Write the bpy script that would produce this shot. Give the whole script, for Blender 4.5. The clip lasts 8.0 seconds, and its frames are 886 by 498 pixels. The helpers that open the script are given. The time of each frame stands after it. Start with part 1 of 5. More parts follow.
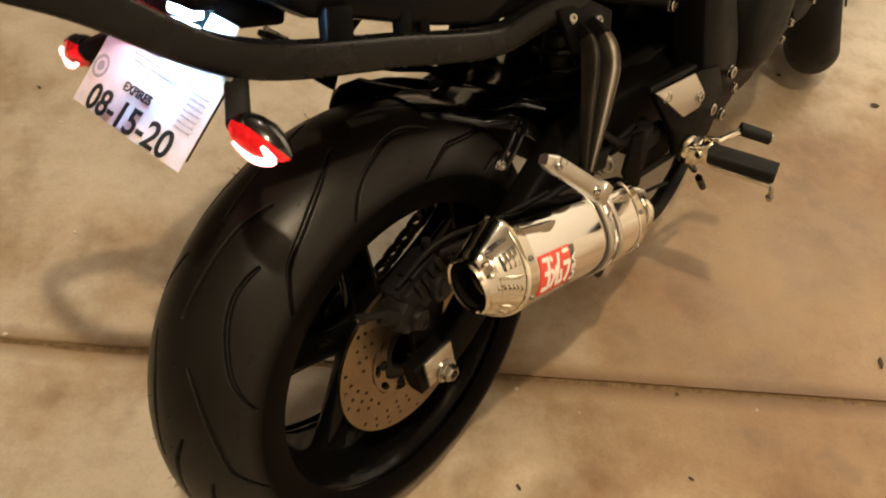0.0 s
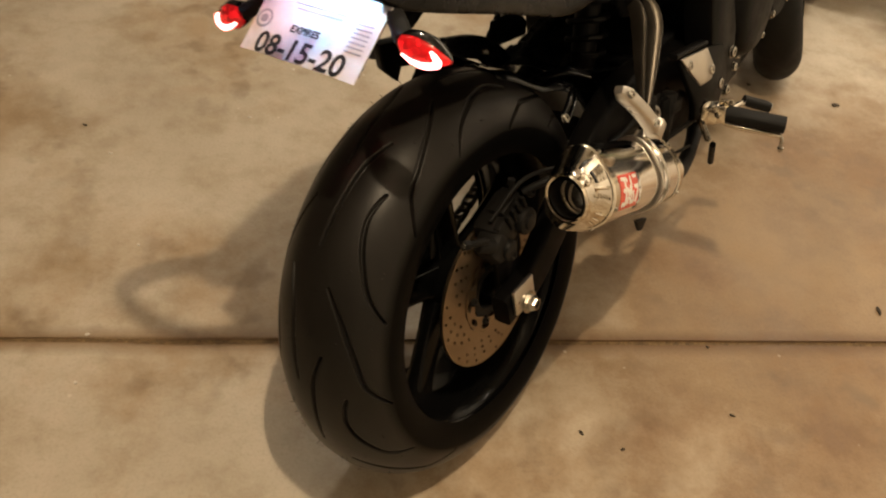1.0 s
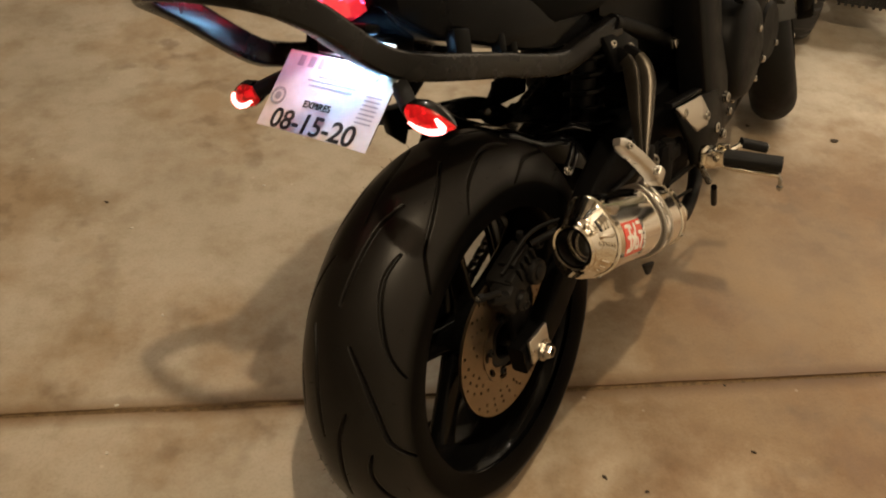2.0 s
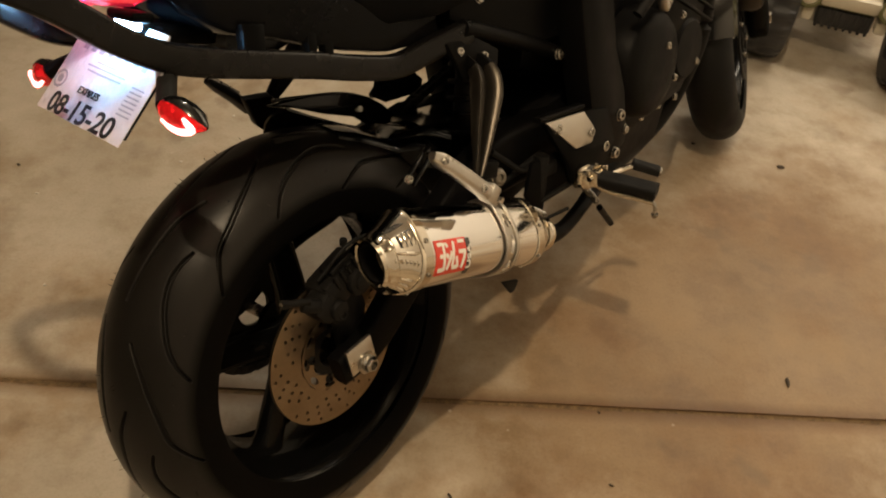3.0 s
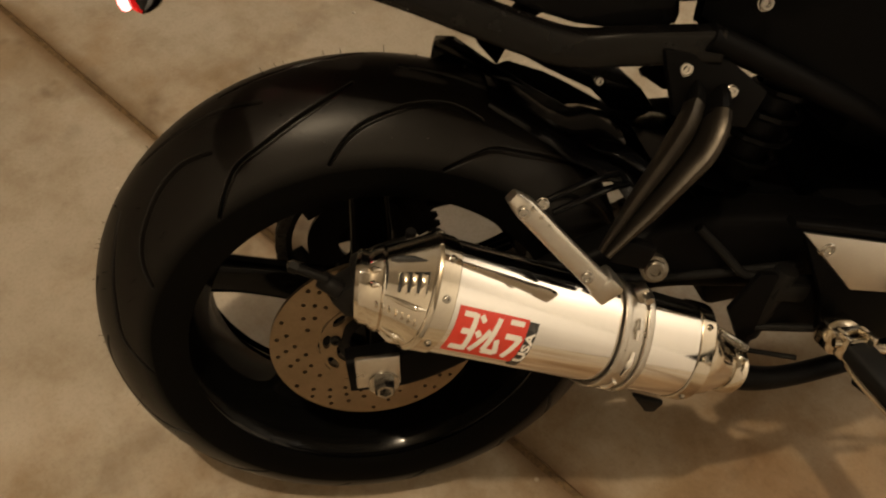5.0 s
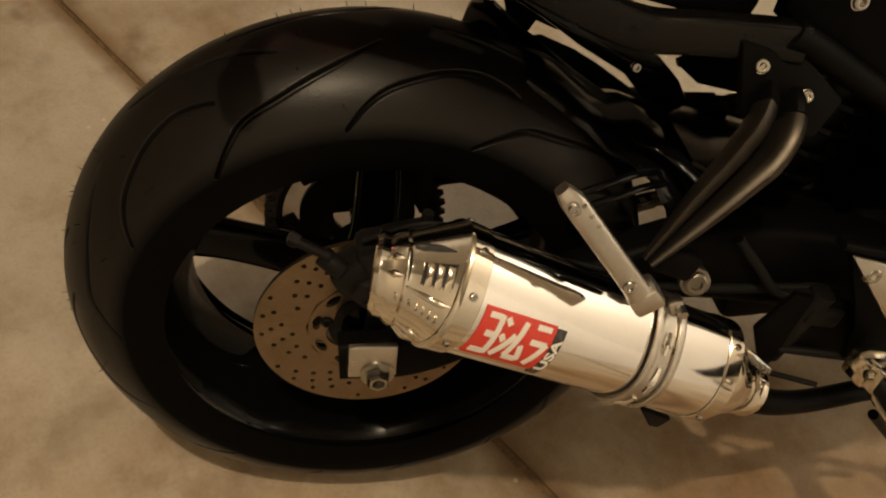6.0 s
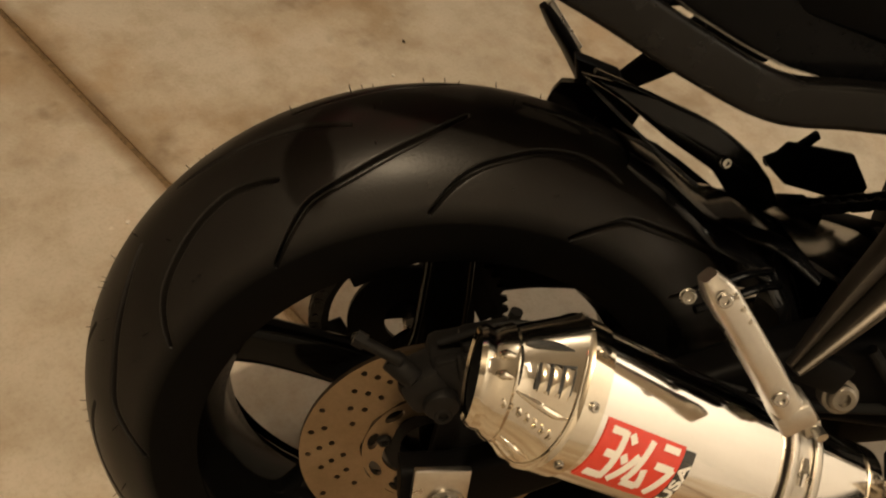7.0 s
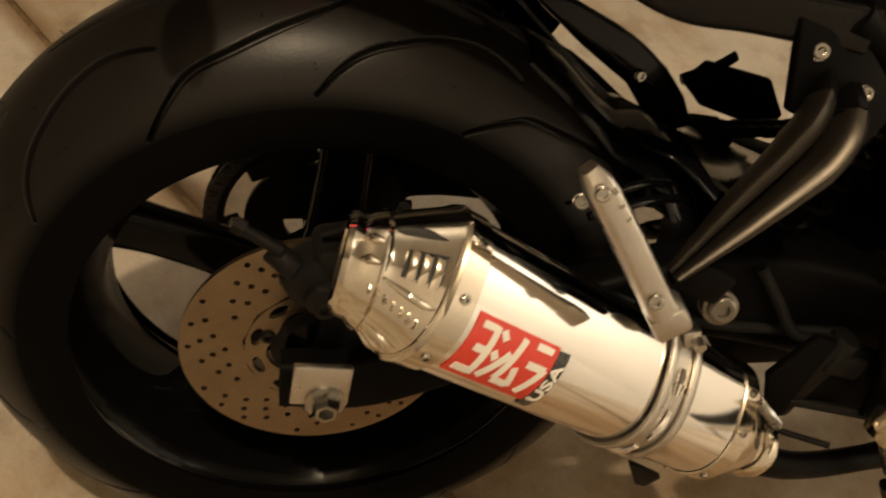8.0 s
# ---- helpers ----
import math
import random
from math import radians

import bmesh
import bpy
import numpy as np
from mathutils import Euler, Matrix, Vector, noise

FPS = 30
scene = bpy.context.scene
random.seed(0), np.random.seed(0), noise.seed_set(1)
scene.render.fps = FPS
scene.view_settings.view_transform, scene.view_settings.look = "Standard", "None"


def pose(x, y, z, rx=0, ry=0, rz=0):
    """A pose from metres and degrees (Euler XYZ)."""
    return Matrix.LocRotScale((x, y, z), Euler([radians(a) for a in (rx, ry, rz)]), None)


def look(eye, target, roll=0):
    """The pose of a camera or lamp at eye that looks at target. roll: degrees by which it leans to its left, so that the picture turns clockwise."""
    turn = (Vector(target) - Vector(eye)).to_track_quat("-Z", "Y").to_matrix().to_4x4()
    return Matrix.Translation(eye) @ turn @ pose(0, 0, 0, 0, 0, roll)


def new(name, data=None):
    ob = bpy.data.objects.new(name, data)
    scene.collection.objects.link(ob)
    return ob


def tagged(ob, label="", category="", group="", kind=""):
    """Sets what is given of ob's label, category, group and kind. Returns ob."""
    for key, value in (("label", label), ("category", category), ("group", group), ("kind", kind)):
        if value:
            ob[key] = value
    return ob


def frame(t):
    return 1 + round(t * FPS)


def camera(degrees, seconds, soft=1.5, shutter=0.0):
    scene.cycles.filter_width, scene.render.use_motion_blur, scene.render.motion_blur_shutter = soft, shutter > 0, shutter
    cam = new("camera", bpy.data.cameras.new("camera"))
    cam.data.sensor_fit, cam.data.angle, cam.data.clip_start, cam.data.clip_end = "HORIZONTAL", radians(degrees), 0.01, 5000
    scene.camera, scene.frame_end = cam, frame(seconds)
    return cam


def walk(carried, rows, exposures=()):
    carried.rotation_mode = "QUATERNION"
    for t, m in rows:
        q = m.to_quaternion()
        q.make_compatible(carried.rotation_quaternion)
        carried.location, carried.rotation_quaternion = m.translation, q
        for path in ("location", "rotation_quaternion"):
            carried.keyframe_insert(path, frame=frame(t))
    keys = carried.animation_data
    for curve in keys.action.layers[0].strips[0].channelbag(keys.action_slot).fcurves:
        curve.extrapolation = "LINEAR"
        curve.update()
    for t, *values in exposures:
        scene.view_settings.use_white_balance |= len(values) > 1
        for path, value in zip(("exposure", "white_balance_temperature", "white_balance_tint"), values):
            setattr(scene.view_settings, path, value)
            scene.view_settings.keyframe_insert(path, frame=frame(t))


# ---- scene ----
cam = camera(55.32, 8.0, soft=2.0, shutter=0.25)
PATH = [
    (0, (0.3836, -0.4670, 1.2872), (-0.3352, 0.5542, -0.2750), 7.66),
    (0.5, (0.4124, -0.5750, 1.2809), (-0.3138, 0.4531, -0.2734), 6.71),
    (1, (0.3919, -0.7731, 1.2571), (-0.3336, 0.4395, -0.1582), 6.81),
    (1.2, (0.3753, -0.8201, 1.2593), (-0.3615, 0.4353, -0.1123), 7.31),
    (2.3, (0.4553, -0.7639, 1.2936), (-0.3731, 0.4925, -0.0237), 1.09),
    (2.5, (0.5024, -0.6953, 1.2889), (-0.3304, 0.5428, -0.0429), 1.08),
    (3, (0.6067, -0.5772, 1.2989), (-0.2428, 0.6205, -0.0590), 5.88),
    (3.5, (0.5707, -0.4737, 1.2575), (-0.3616, 0.6314, -0.1244), 9.79),
    (4, (0.5123, -0.3038, 1.2371), (-0.5393, 0.5556, -0.2310), 10.51),
    (4.5, (0.5275, -0.1244, 1.2228), (-0.6071, 0.4491, -0.3212), 11.27),
    (5, (0.5189, -0.0565, 1.1850), (-0.6466, 0.2335, -0.4142), 6.66),
    (5.2, (0.5121, -0.0825, 1.1740), (-0.6341, 0.1924, -0.4418), 7.72),
    (6.3, (0.4314, -0.1143, 1.0828), (-0.7177, 0.3477, -0.4876), 20.47),
    (6.5, (0.4229, -0.1365, 1.0515), (-0.8833, 0.3251, -0.3911), 18.41),
    (7, (0.4039, -0.1507, 1.0117), (-0.9299, 0.2354, -0.4277), 15.07),
    (7.5, (0.4246, -0.1465, 0.9714), (-0.7616, 0.2904, -0.5784), 21.07),
    (8, (0.4129, -0.1021, 0.9840), (-0.7824, 0.4275, -0.5295), 24.11),
]
walk(cam, [(t, look(eye, target, roll)) for t, eye, target, roll in PATH],
     [(0, 0.29), (0.5, 0.27), (1, 0.06), (2.5, -0.22), (3, -0.27), (4.5, -0.46), (5.2, -0.47), (6.5, -0.26), (7, -0.07), (7.5, -0.17), (8, -0.20)])

# ---- light ----
world = bpy.data.worlds.new("garage_dark")
world.use_nodes = True
world.node_tree.nodes["Background"].inputs[0].default_value = (0.02, 0.017, 0.013, 1)
world.node_tree.nodes["Background"].inputs[1].default_value = 0.3
scene.world = world
scene.view_settings.exposure = 0.0


def bulb(name, place, watts, colour, radius):
    data = bpy.data.lights.new(name, "POINT")
    data.energy, data.color, data.shadow_soft_size = watts, colour, radius
    ob = new(name, data)
    ob.location = place
    return ob


WARM = (1.0, 0.785, 0.520)
bulb("ceiling_bulb", (0.50, -0.53, 2.90), 165, WARM, 0.032)
bulb("ceiling_bulb", (-1.15, 1.25, 2.75), 58, (1.0, 0.87, 0.69), 0.08)
# added area light: whitens the north wall that the silencer mirrors
tube = bpy.data.lights.new("wall_fill", "AREA")
tube.shape, tube.size, tube.size_y, tube.energy, tube.color = "RECTANGLE", 1.6, 0.12, 90, (1.0, 0.85, 0.66)
wall_fill = new("wall_fill", tube)
wall_fill.matrix_world = look((0.5, 2.95, 2.85), (0.5, 4.0, 1.2))


# ---- materials ----
def nodes_of(name):
    m = bpy.data.materials.new(name)
    m.use_nodes = True
    t = m.node_tree
    return m, t, t.nodes["Principled BSDF"]


def noise_tex(t, scale, detail=4, rough=0.6, coords="Object"):
    c = t.nodes.new("ShaderNodeTexCoord")
    n = t.nodes.new("ShaderNodeTexNoise")
    n.inputs["Scale"].default_value, n.inputs["Detail"].default_value, n.inputs["Roughness"].default_value = scale, detail, rough
    t.links.new(c.outputs[coords], n.inputs["Vector"])
    return n


def ramp(t, source, stops):
    r = t.nodes.new("ShaderNodeValToRGB")
    while len(r.color_ramp.elements) < len(stops):
        r.color_ramp.elements.new(0.5)
    for e, (at, col) in zip(r.color_ramp.elements, stops):
        e.position = at
        e.color = (*col, 1) if len(col) == 3 else col
    t.links.new(source, r.inputs[0])
    return r


def mix(t, a, b, fac, kind="MIX"):
    m = t.nodes.new("ShaderNodeMix")
    m.data_type, m.blend_type = "RGBA", kind
    for s, v in ((6, a), (7, b)):
        if isinstance(v, tuple):
            m.inputs[s].default_value = (*v, 1)
        else:
            t.links.new(v, m.inputs[s])
    if isinstance(fac, float):
        m.inputs[0].default_value = fac
    else:
        t.links.new(fac, m.inputs[0])
    return m.outputs[2]


def bump(t, bsdf, source, strength, distance, before=None):
    b = t.nodes.new("ShaderNodeBump")
    b.inputs["Strength"].default_value, b.inputs["Distance"].default_value = strength, distance
    t.links.new(source, b.inputs["Height"])
    if before:
        t.links.new(before.outputs[0], b.inputs["Normal"])
    t.links.new(b.outputs[0], bsdf.inputs["Normal"])
    return b


def surface(name, dark, light, rough=(0.4, 0.6), metal=0.0, scale=30.0, fine=300.0, relief=0.0, coat=0.0, spec=0.5):
    """A material whose colour and gloss wander between two values, with a fine grain on it."""
    m, t, b = nodes_of(name)
    big, small = noise_tex(t, scale), noise_tex(t, fine, 3)
    blend = mix(t, big.outputs[0], small.outputs[0], 0.35)
    col = ramp(t, blend, ((0.3, dark), (0.7, light)))
    t.links.new(col.outputs[0], b.inputs["Base Color"])
    r = t.nodes.new("ShaderNodeMapRange")
    r.inputs["From Min"].default_value, r.inputs["From Max"].default_value = 0.3, 0.7
    r.inputs["To Min"].default_value, r.inputs["To Max"].default_value = rough
    t.links.new(big.outputs[0], r.inputs["Value"])
    t.links.new(r.outputs[0], b.inputs["Roughness"])
    b.inputs["Metallic"].default_value = metal
    b.inputs["Coat Weight"].default_value = coat
    b.inputs["Coat Roughness"].default_value = 0.06
    b.inputs["Specular IOR Level"].default_value = spec
    if relief:
        bump(t, b, small.outputs[0], 0.4, relief)
    return m




def rubber_material():
    """Dusty running face, clean black sidewalls, parted by the distance from the wheel's centre."""
    m, t, b = nodes_of("tyre_rubber")
    big, small, smear = noise_tex(t, 14), noise_tex(t, 420, 3), noise_tex(t, 5, 3)
    col = ramp(t, mix(t, big.outputs[0], small.outputs[0], 0.4), ((0.3, (0.0062, 0.0053, 0.0045)), (0.7, (0.0105, 0.0092, 0.0078))))
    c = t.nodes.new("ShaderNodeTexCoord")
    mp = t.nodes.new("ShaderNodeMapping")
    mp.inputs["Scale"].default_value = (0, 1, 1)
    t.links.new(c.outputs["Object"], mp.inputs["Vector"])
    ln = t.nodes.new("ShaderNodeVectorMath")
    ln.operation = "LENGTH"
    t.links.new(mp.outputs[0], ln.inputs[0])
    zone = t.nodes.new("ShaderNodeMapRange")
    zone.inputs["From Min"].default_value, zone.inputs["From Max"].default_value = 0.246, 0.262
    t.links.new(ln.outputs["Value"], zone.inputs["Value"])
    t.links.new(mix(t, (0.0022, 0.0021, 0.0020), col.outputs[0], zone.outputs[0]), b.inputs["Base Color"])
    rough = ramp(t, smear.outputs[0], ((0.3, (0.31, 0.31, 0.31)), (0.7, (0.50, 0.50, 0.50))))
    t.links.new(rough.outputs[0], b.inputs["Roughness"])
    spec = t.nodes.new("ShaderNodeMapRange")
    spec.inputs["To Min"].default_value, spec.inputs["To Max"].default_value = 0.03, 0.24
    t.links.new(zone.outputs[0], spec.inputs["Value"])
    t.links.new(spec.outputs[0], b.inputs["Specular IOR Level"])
    bump(t, b, small.outputs[0], 0.4, 0.0004)
    return m


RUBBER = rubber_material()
GRIP = surface("grip_rubber", (0.0042, 0.0042, 0.0042), (0.0072, 0.0069, 0.0066), (0.55, 0.7), relief=0.0004, spec=0.18)
TAILPAINT = surface("gloss_black_tail_plastic", (0.0022, 0.0022, 0.0024), (0.0034, 0.0034, 0.0037), (0.12, 0.2), coat=0.03, spec=0.07)
HUGGLOSS = surface("polished_black_plastic", (0.0024, 0.0024, 0.0026), (0.0036, 0.0036, 0.0040), (0.10, 0.16), coat=0.15, spec=0.18)
HUGSIDE = surface("mirror_black_plastic", (0.0022, 0.0022, 0.0024), (0.0034, 0.0034, 0.0037), (0.06, 0.12), coat=0.4, spec=0.5)
GLOSS = surface("gloss_black_paint", (0.0024, 0.0024, 0.0026), (0.0036, 0.0036, 0.0040), (0.1, 0.18), coat=0.5, spec=0.45)
RIMPAINT = surface("satin_black_wheel_paint", (0.0020, 0.0020, 0.0020), (0.0034, 0.0034, 0.0034), (0.13, 0.22), coat=0.06, spec=0.10)
MATTE = surface("matte_black_metal", (0.0020, 0.0018, 0.0018), (0.0033, 0.0031, 0.0030), (0.42, 0.55), relief=0.0002, spec=0.05)
RAILMAT = surface("black_powder_coat", (0.0030, 0.0027, 0.0026), (0.0050, 0.0045, 0.0043), (0.22, 0.30), fine=700, relief=0.00008, spec=0.24)
PLASTIC = surface("black_plastic", (0.0014, 0.0014, 0.0014), (0.0025, 0.0025, 0.0025), (0.32, 0.45), spec=0.04)
ENGINE = surface("black_engine_paint", (0.0025, 0.0023, 0.0023), (0.0043, 0.0040, 0.0038), (0.4, 0.55), relief=0.0004, spec=0.07)
SPARMAT = surface("dark_frame_paint", (0.0024, 0.0022, 0.0022), (0.0040, 0.0037, 0.0036), (0.38, 0.48), spec=0.06)
VINYL = surface("seat_vinyl", (0.0014, 0.0014, 0.0014), (0.0025, 0.0025, 0.0025), (0.38, 0.5), fine=500, relief=0.0004, spec=0.04)
CHROME = surface("polished_steel", (0.63, 0.57, 0.47), (0.73, 0.67, 0.57), (0.06, 0.14), metal=1.0, scale=25)
SLEEVE = surface("brushed_steel_sleeve", (0.86, 0.84, 0.81), (0.92, 0.90, 0.87), (0.05, 0.11), metal=1.0, scale=12)
ALU = surface("cast_aluminium", (0.50, 0.47, 0.42), (0.62, 0.59, 0.54), (0.25, 0.4), metal=1.0, relief=0.0003)
HEEL = surface("brushed_aluminium_plate", (0.55, 0.52, 0.47), (0.64, 0.61, 0.56), (0.28, 0.36), metal=1.0, scale=8)
BRACKET = surface("grey_anodised_bracket", (0.040, 0.034, 0.027), (0.058, 0.050, 0.040), (0.30, 0.40), metal=0.85)
DULLBOLT = surface("dull_zinc", (0.16, 0.145, 0.12), (0.24, 0.215, 0.18), (0.35, 0.5), metal=1.0, relief=0.0003)
BOLT = surface("bolt_steel", (0.36, 0.34, 0.31), (0.46, 0.44, 0.40), (0.18, 0.3), metal=1.0)
DISC = surface("heated_disc_steel", (0.21, 0.155, 0.100), (0.30, 0.23, 0.155), (0.3, 0.45), metal=1.0, scale=18)
IRON = surface("dark_iron", (0.0055, 0.0052, 0.0050), (0.0110, 0.0102, 0.0094), (0.4, 0.55), metal=0.2, spec=0.15)
SOOT_SHADE = surface("soot_and_step_shade", (0.0060, 0.0057, 0.0054), (0.0132, 0.0120, 0.0108), (0.45, 0.65), metal=0.3, spec=0.15)
CHAIN = surface("oily_chain_steel", (0.02, 0.019, 0.018), (0.07, 0.065, 0.06), (0.3, 0.5), metal=0.8, scale=120)
def sleeve_paper():
    """White paper under a crumpled clear sleeve."""
    m, t, b = nodes_of("plate_paper")
    grain, fold = noise_tex(t, 60, 3), noise_tex(t, 26, 3, 0.45)
    col = ramp(t, grain.outputs[0], ((0.3, (0.56, 0.54, 0.54)), (0.7, (0.66, 0.64, 0.64))))
    t.links.new(col.outputs[0], b.inputs["Base Color"])
    b.inputs["Roughness"].default_value = 0.5
    b.inputs["Coat Weight"].default_value, b.inputs["Coat Roughness"].default_value = 1.0, 0.12
    n = t.nodes.new("ShaderNodeBump")
    n.inputs["Strength"].default_value, n.inputs["Distance"].default_value = 0.9, 0.012
    t.links.new(fold.outputs[0], n.inputs["Height"])
    t.links.new(n.outputs[0], b.inputs["Coat Normal"])
    return m


PAPER = sleeve_paper()
INK = surface("black_ink", (0.012, 0.012, 0.013), (0.02, 0.02, 0.021), (0.3, 0.4))
GREYINK = surface("grey_ink", (0.22, 0.22, 0.24), (0.3, 0.3, 0.32), (0.3, 0.4))
STICKRED = surface("red_decal", (0.58, 0.035, 0.02), (0.66, 0.05, 0.03), (0.16, 0.25), coat=0.4)
STICKWHITE = surface("white_decal", (0.78, 0.75, 0.70), (0.84, 0.81, 0.77), (0.16, 0.25), coat=0.4)
STICK_SHADE_BLACK = surface("black_decal_and_slot_shade", (0.02, 0.02, 0.02), (0.03, 0.03, 0.03), (0.2, 0.3), coat=0.4)
SCRAP = surface("dry_leaf", (0.025, 0.016, 0.009), (0.06, 0.04, 0.022), (0.7, 0.9), scale=200)
CRUMB = surface("pale_crumb", (0.5, 0.47, 0.42), (0.7, 0.67, 0.6), (0.6, 0.8), scale=200)
TOYTYRE = surface("toy_tyre_plastic", (0.012, 0.012, 0.013), (0.022, 0.021, 0.021), (0.45, 0.6), relief=0.0006)
TOYCREAM = surface("cream_toy_plastic", (0.55, 0.50, 0.40), (0.64, 0.59, 0.48), (0.35, 0.5))
TOYOLIVE = surface("olive_toy_plastic", (0.10, 0.10, 0.04), (0.15, 0.145, 0.06), (0.4, 0.55))
WALLPAINT = surface("unseen_white_wall", (0.70, 0.67, 0.62), (0.78, 0.75, 0.70), (0.7, 0.85), scale=3, fine=60)


CEILINGMAT = surface("unseen_grey_ceiling", (0.26, 0.24, 0.21), (0.34, 0.31, 0.27), (0.7, 0.85), scale=3, fine=60)
WALLDARK = surface("unseen_dark_wall", (0.06, 0.05, 0.04), (0.10, 0.085, 0.07), (0.7, 0.85), scale=3, fine=60)


def glowing(name, colour, emission, strength, rough=0.12):
    m, t, b = nodes_of(name)
    n = noise_tex(t, 160, 2)
    col = ramp(t, n.outputs[0], ((0.3, tuple(c * 0.75 for c in colour)), (0.7, colour)))
    t.links.new(col.outputs[0], b.inputs["Base Color"])
    b.inputs["Roughness"].default_value = rough
    b.inputs["Coat Weight"].default_value = 0.5
    b.inputs["Emission Color"].default_value = (*emission, 1)
    b.inputs["Emission Strength"].default_value = strength
    return m


REDLENS = glowing("red_lens", (0.55, 0.01, 0.012), (1.0, 0.012, 0.016), 1.3)
REDGLOW = glowing("lit_red_tube", (0.9, 0.2, 0.18), (1.0, 0.24, 0.22), 9.0)
TAILGLOW = glowing("lit_tail_lens", (0.8, 0.05, 0.05), (1.0, 0.022, 0.07), 8.0)
def faceted_glow(m, scale, low, high):
    """Light that varies over the small facets of a lens."""
    t = m.node_tree
    c = t.nodes.new("ShaderNodeTexCoord")
    v = t.nodes.new("ShaderNodeTexVoronoi")
    v.inputs["Scale"].default_value = scale
    t.links.new(c.outputs["Object"], v.inputs["Vector"])
    r = t.nodes.new("ShaderNodeMapRange")
    r.inputs["From Min"].default_value, r.inputs["From Max"].default_value = 0.52, 1.0
    r.inputs["To Min"].default_value, r.inputs["To Max"].default_value = low, high
    t.links.new(v.outputs["Color"], r.inputs["Value"])
    t.links.new(r.outputs[0], t.nodes["Principled BSDF"].inputs["Emission Strength"])


faceted_glow(TAILGLOW, 55.0, 0.5, 26.0)
faceted_glow(REDLENS, 160.0, 0.2, 1.2)
LEDGLOW = glowing("white_led", (0.9, 0.95, 1.0), (0.28, 0.62, 1.0), 420.0)


def concrete_material():
    m, t, b = nodes_of("worn_concrete")
    broad, mid, grain = noise_tex(t, 1.6, 5, 0.62), noise_tex(t, 7.0, 6, 0.65), noise_tex(t, 160.0, 4, 0.7)
    base = ramp(t, broad.outputs[0], ((0.3, (0.375, 0.325, 0.255)), (0.5, (0.46, 0.405, 0.325)), (0.72, (0.52, 0.465, 0.385))))
    blotch = ramp(t, mid.outputs[0], ((0.36, (0.82, 0.78, 0.72)), (0.5, (0.99, 0.99, 0.98)), (0.66, (1.08, 1.08, 1.08))))
    col = mix(t, base.outputs[0], blotch.outputs[0], 1.0, "MULTIPLY")
    speck = ramp(t, grain.outputs[0], ((0.32, (0.86, 0.85, 0.83)), (0.5, (1, 1, 1)), (0.75, (1.05, 1.05, 1.05))))
    col = mix(t, col, speck.outputs[0], 0.8, "MULTIPLY")
    # a broad ellipse of browner, darker concrete beside the parked bike
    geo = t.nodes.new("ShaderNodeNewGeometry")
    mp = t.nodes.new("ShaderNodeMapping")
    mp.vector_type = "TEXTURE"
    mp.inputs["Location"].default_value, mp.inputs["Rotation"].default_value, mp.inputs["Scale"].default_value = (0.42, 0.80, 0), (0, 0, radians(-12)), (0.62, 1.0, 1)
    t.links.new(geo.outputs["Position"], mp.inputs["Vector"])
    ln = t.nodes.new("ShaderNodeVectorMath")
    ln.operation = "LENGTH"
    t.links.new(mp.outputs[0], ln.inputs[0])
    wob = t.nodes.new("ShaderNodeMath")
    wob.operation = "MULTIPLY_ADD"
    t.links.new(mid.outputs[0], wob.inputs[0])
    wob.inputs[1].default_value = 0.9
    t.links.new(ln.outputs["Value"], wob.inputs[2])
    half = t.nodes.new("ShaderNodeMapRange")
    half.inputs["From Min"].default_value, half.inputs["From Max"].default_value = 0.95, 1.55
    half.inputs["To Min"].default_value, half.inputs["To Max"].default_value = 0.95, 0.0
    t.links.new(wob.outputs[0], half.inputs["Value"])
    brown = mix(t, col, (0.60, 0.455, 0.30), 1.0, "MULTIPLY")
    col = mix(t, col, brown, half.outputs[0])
    # dirt worn into the edges of the joint
    oc = t.nodes.new("ShaderNodeTexCoord")
    sp = t.nodes.new("ShaderNodeSeparateXYZ")
    t.links.new(oc.outputs["Object"], sp.inputs[0])
    off = t.nodes.new("ShaderNodeMath")
    off.operation = "SUBTRACT"
    t.links.new(sp.outputs["Y"], off.inputs[0])
    off.inputs[1].default_value = 0.148
    ab = t.nodes.new("ShaderNodeMath")
    ab.operation = "ABSOLUTE"
    t.links.new(off.outputs[0], ab.inputs[0])
    wv = t.nodes.new("ShaderNodeMath")
    wv.operation = "MULTIPLY_ADD"
    t.links.new(mid.outputs[0], wv.inputs[0])
    wv.inputs[1].default_value = -0.030
    t.links.new(ab.outputs[0], wv.inputs[2])
    edge = t.nodes.new("ShaderNodeMapRange")
    edge.inputs["From Min"].default_value, edge.inputs["From Max"].default_value = -0.010, 0.021
    edge.inputs["To Min"].default_value, edge.inputs["To Max"].default_value = 0.85, 0.0
    t.links.new(wv.outputs[0], edge.inputs["Value"])
    col = mix(t, col, mix(t, col, (0.44, 0.31, 0.18), 1.0, "MULTIPLY"), edge.outputs[0])
    # mottled brown wear
    mott = noise_tex(t, 2.1, 6, 0.66)
    mz = ramp(t, mott.outputs[0], ((0.47, (0, 0, 0)), (0.62, (0.8, 0.8, 0.8))))
    col = mix(t, col, mix(t, col, (0.74, 0.61, 0.47), 1.0, "MULTIPLY"), mz.outputs[0])
    # rusty brown stains and oil drips
    drip = noise_tex(t, 11.0, 3, 0.5)
    where = noise_tex(t, 2.3, 2, 0.5)
    spots = ramp(t, drip.outputs[0], ((0.54, (0, 0, 0)), (0.66, (1, 1, 1))))
    zone = ramp(t, where.outputs[0], ((0.46, (0, 0, 0)), (0.60, (0.50, 0.50, 0.50))))
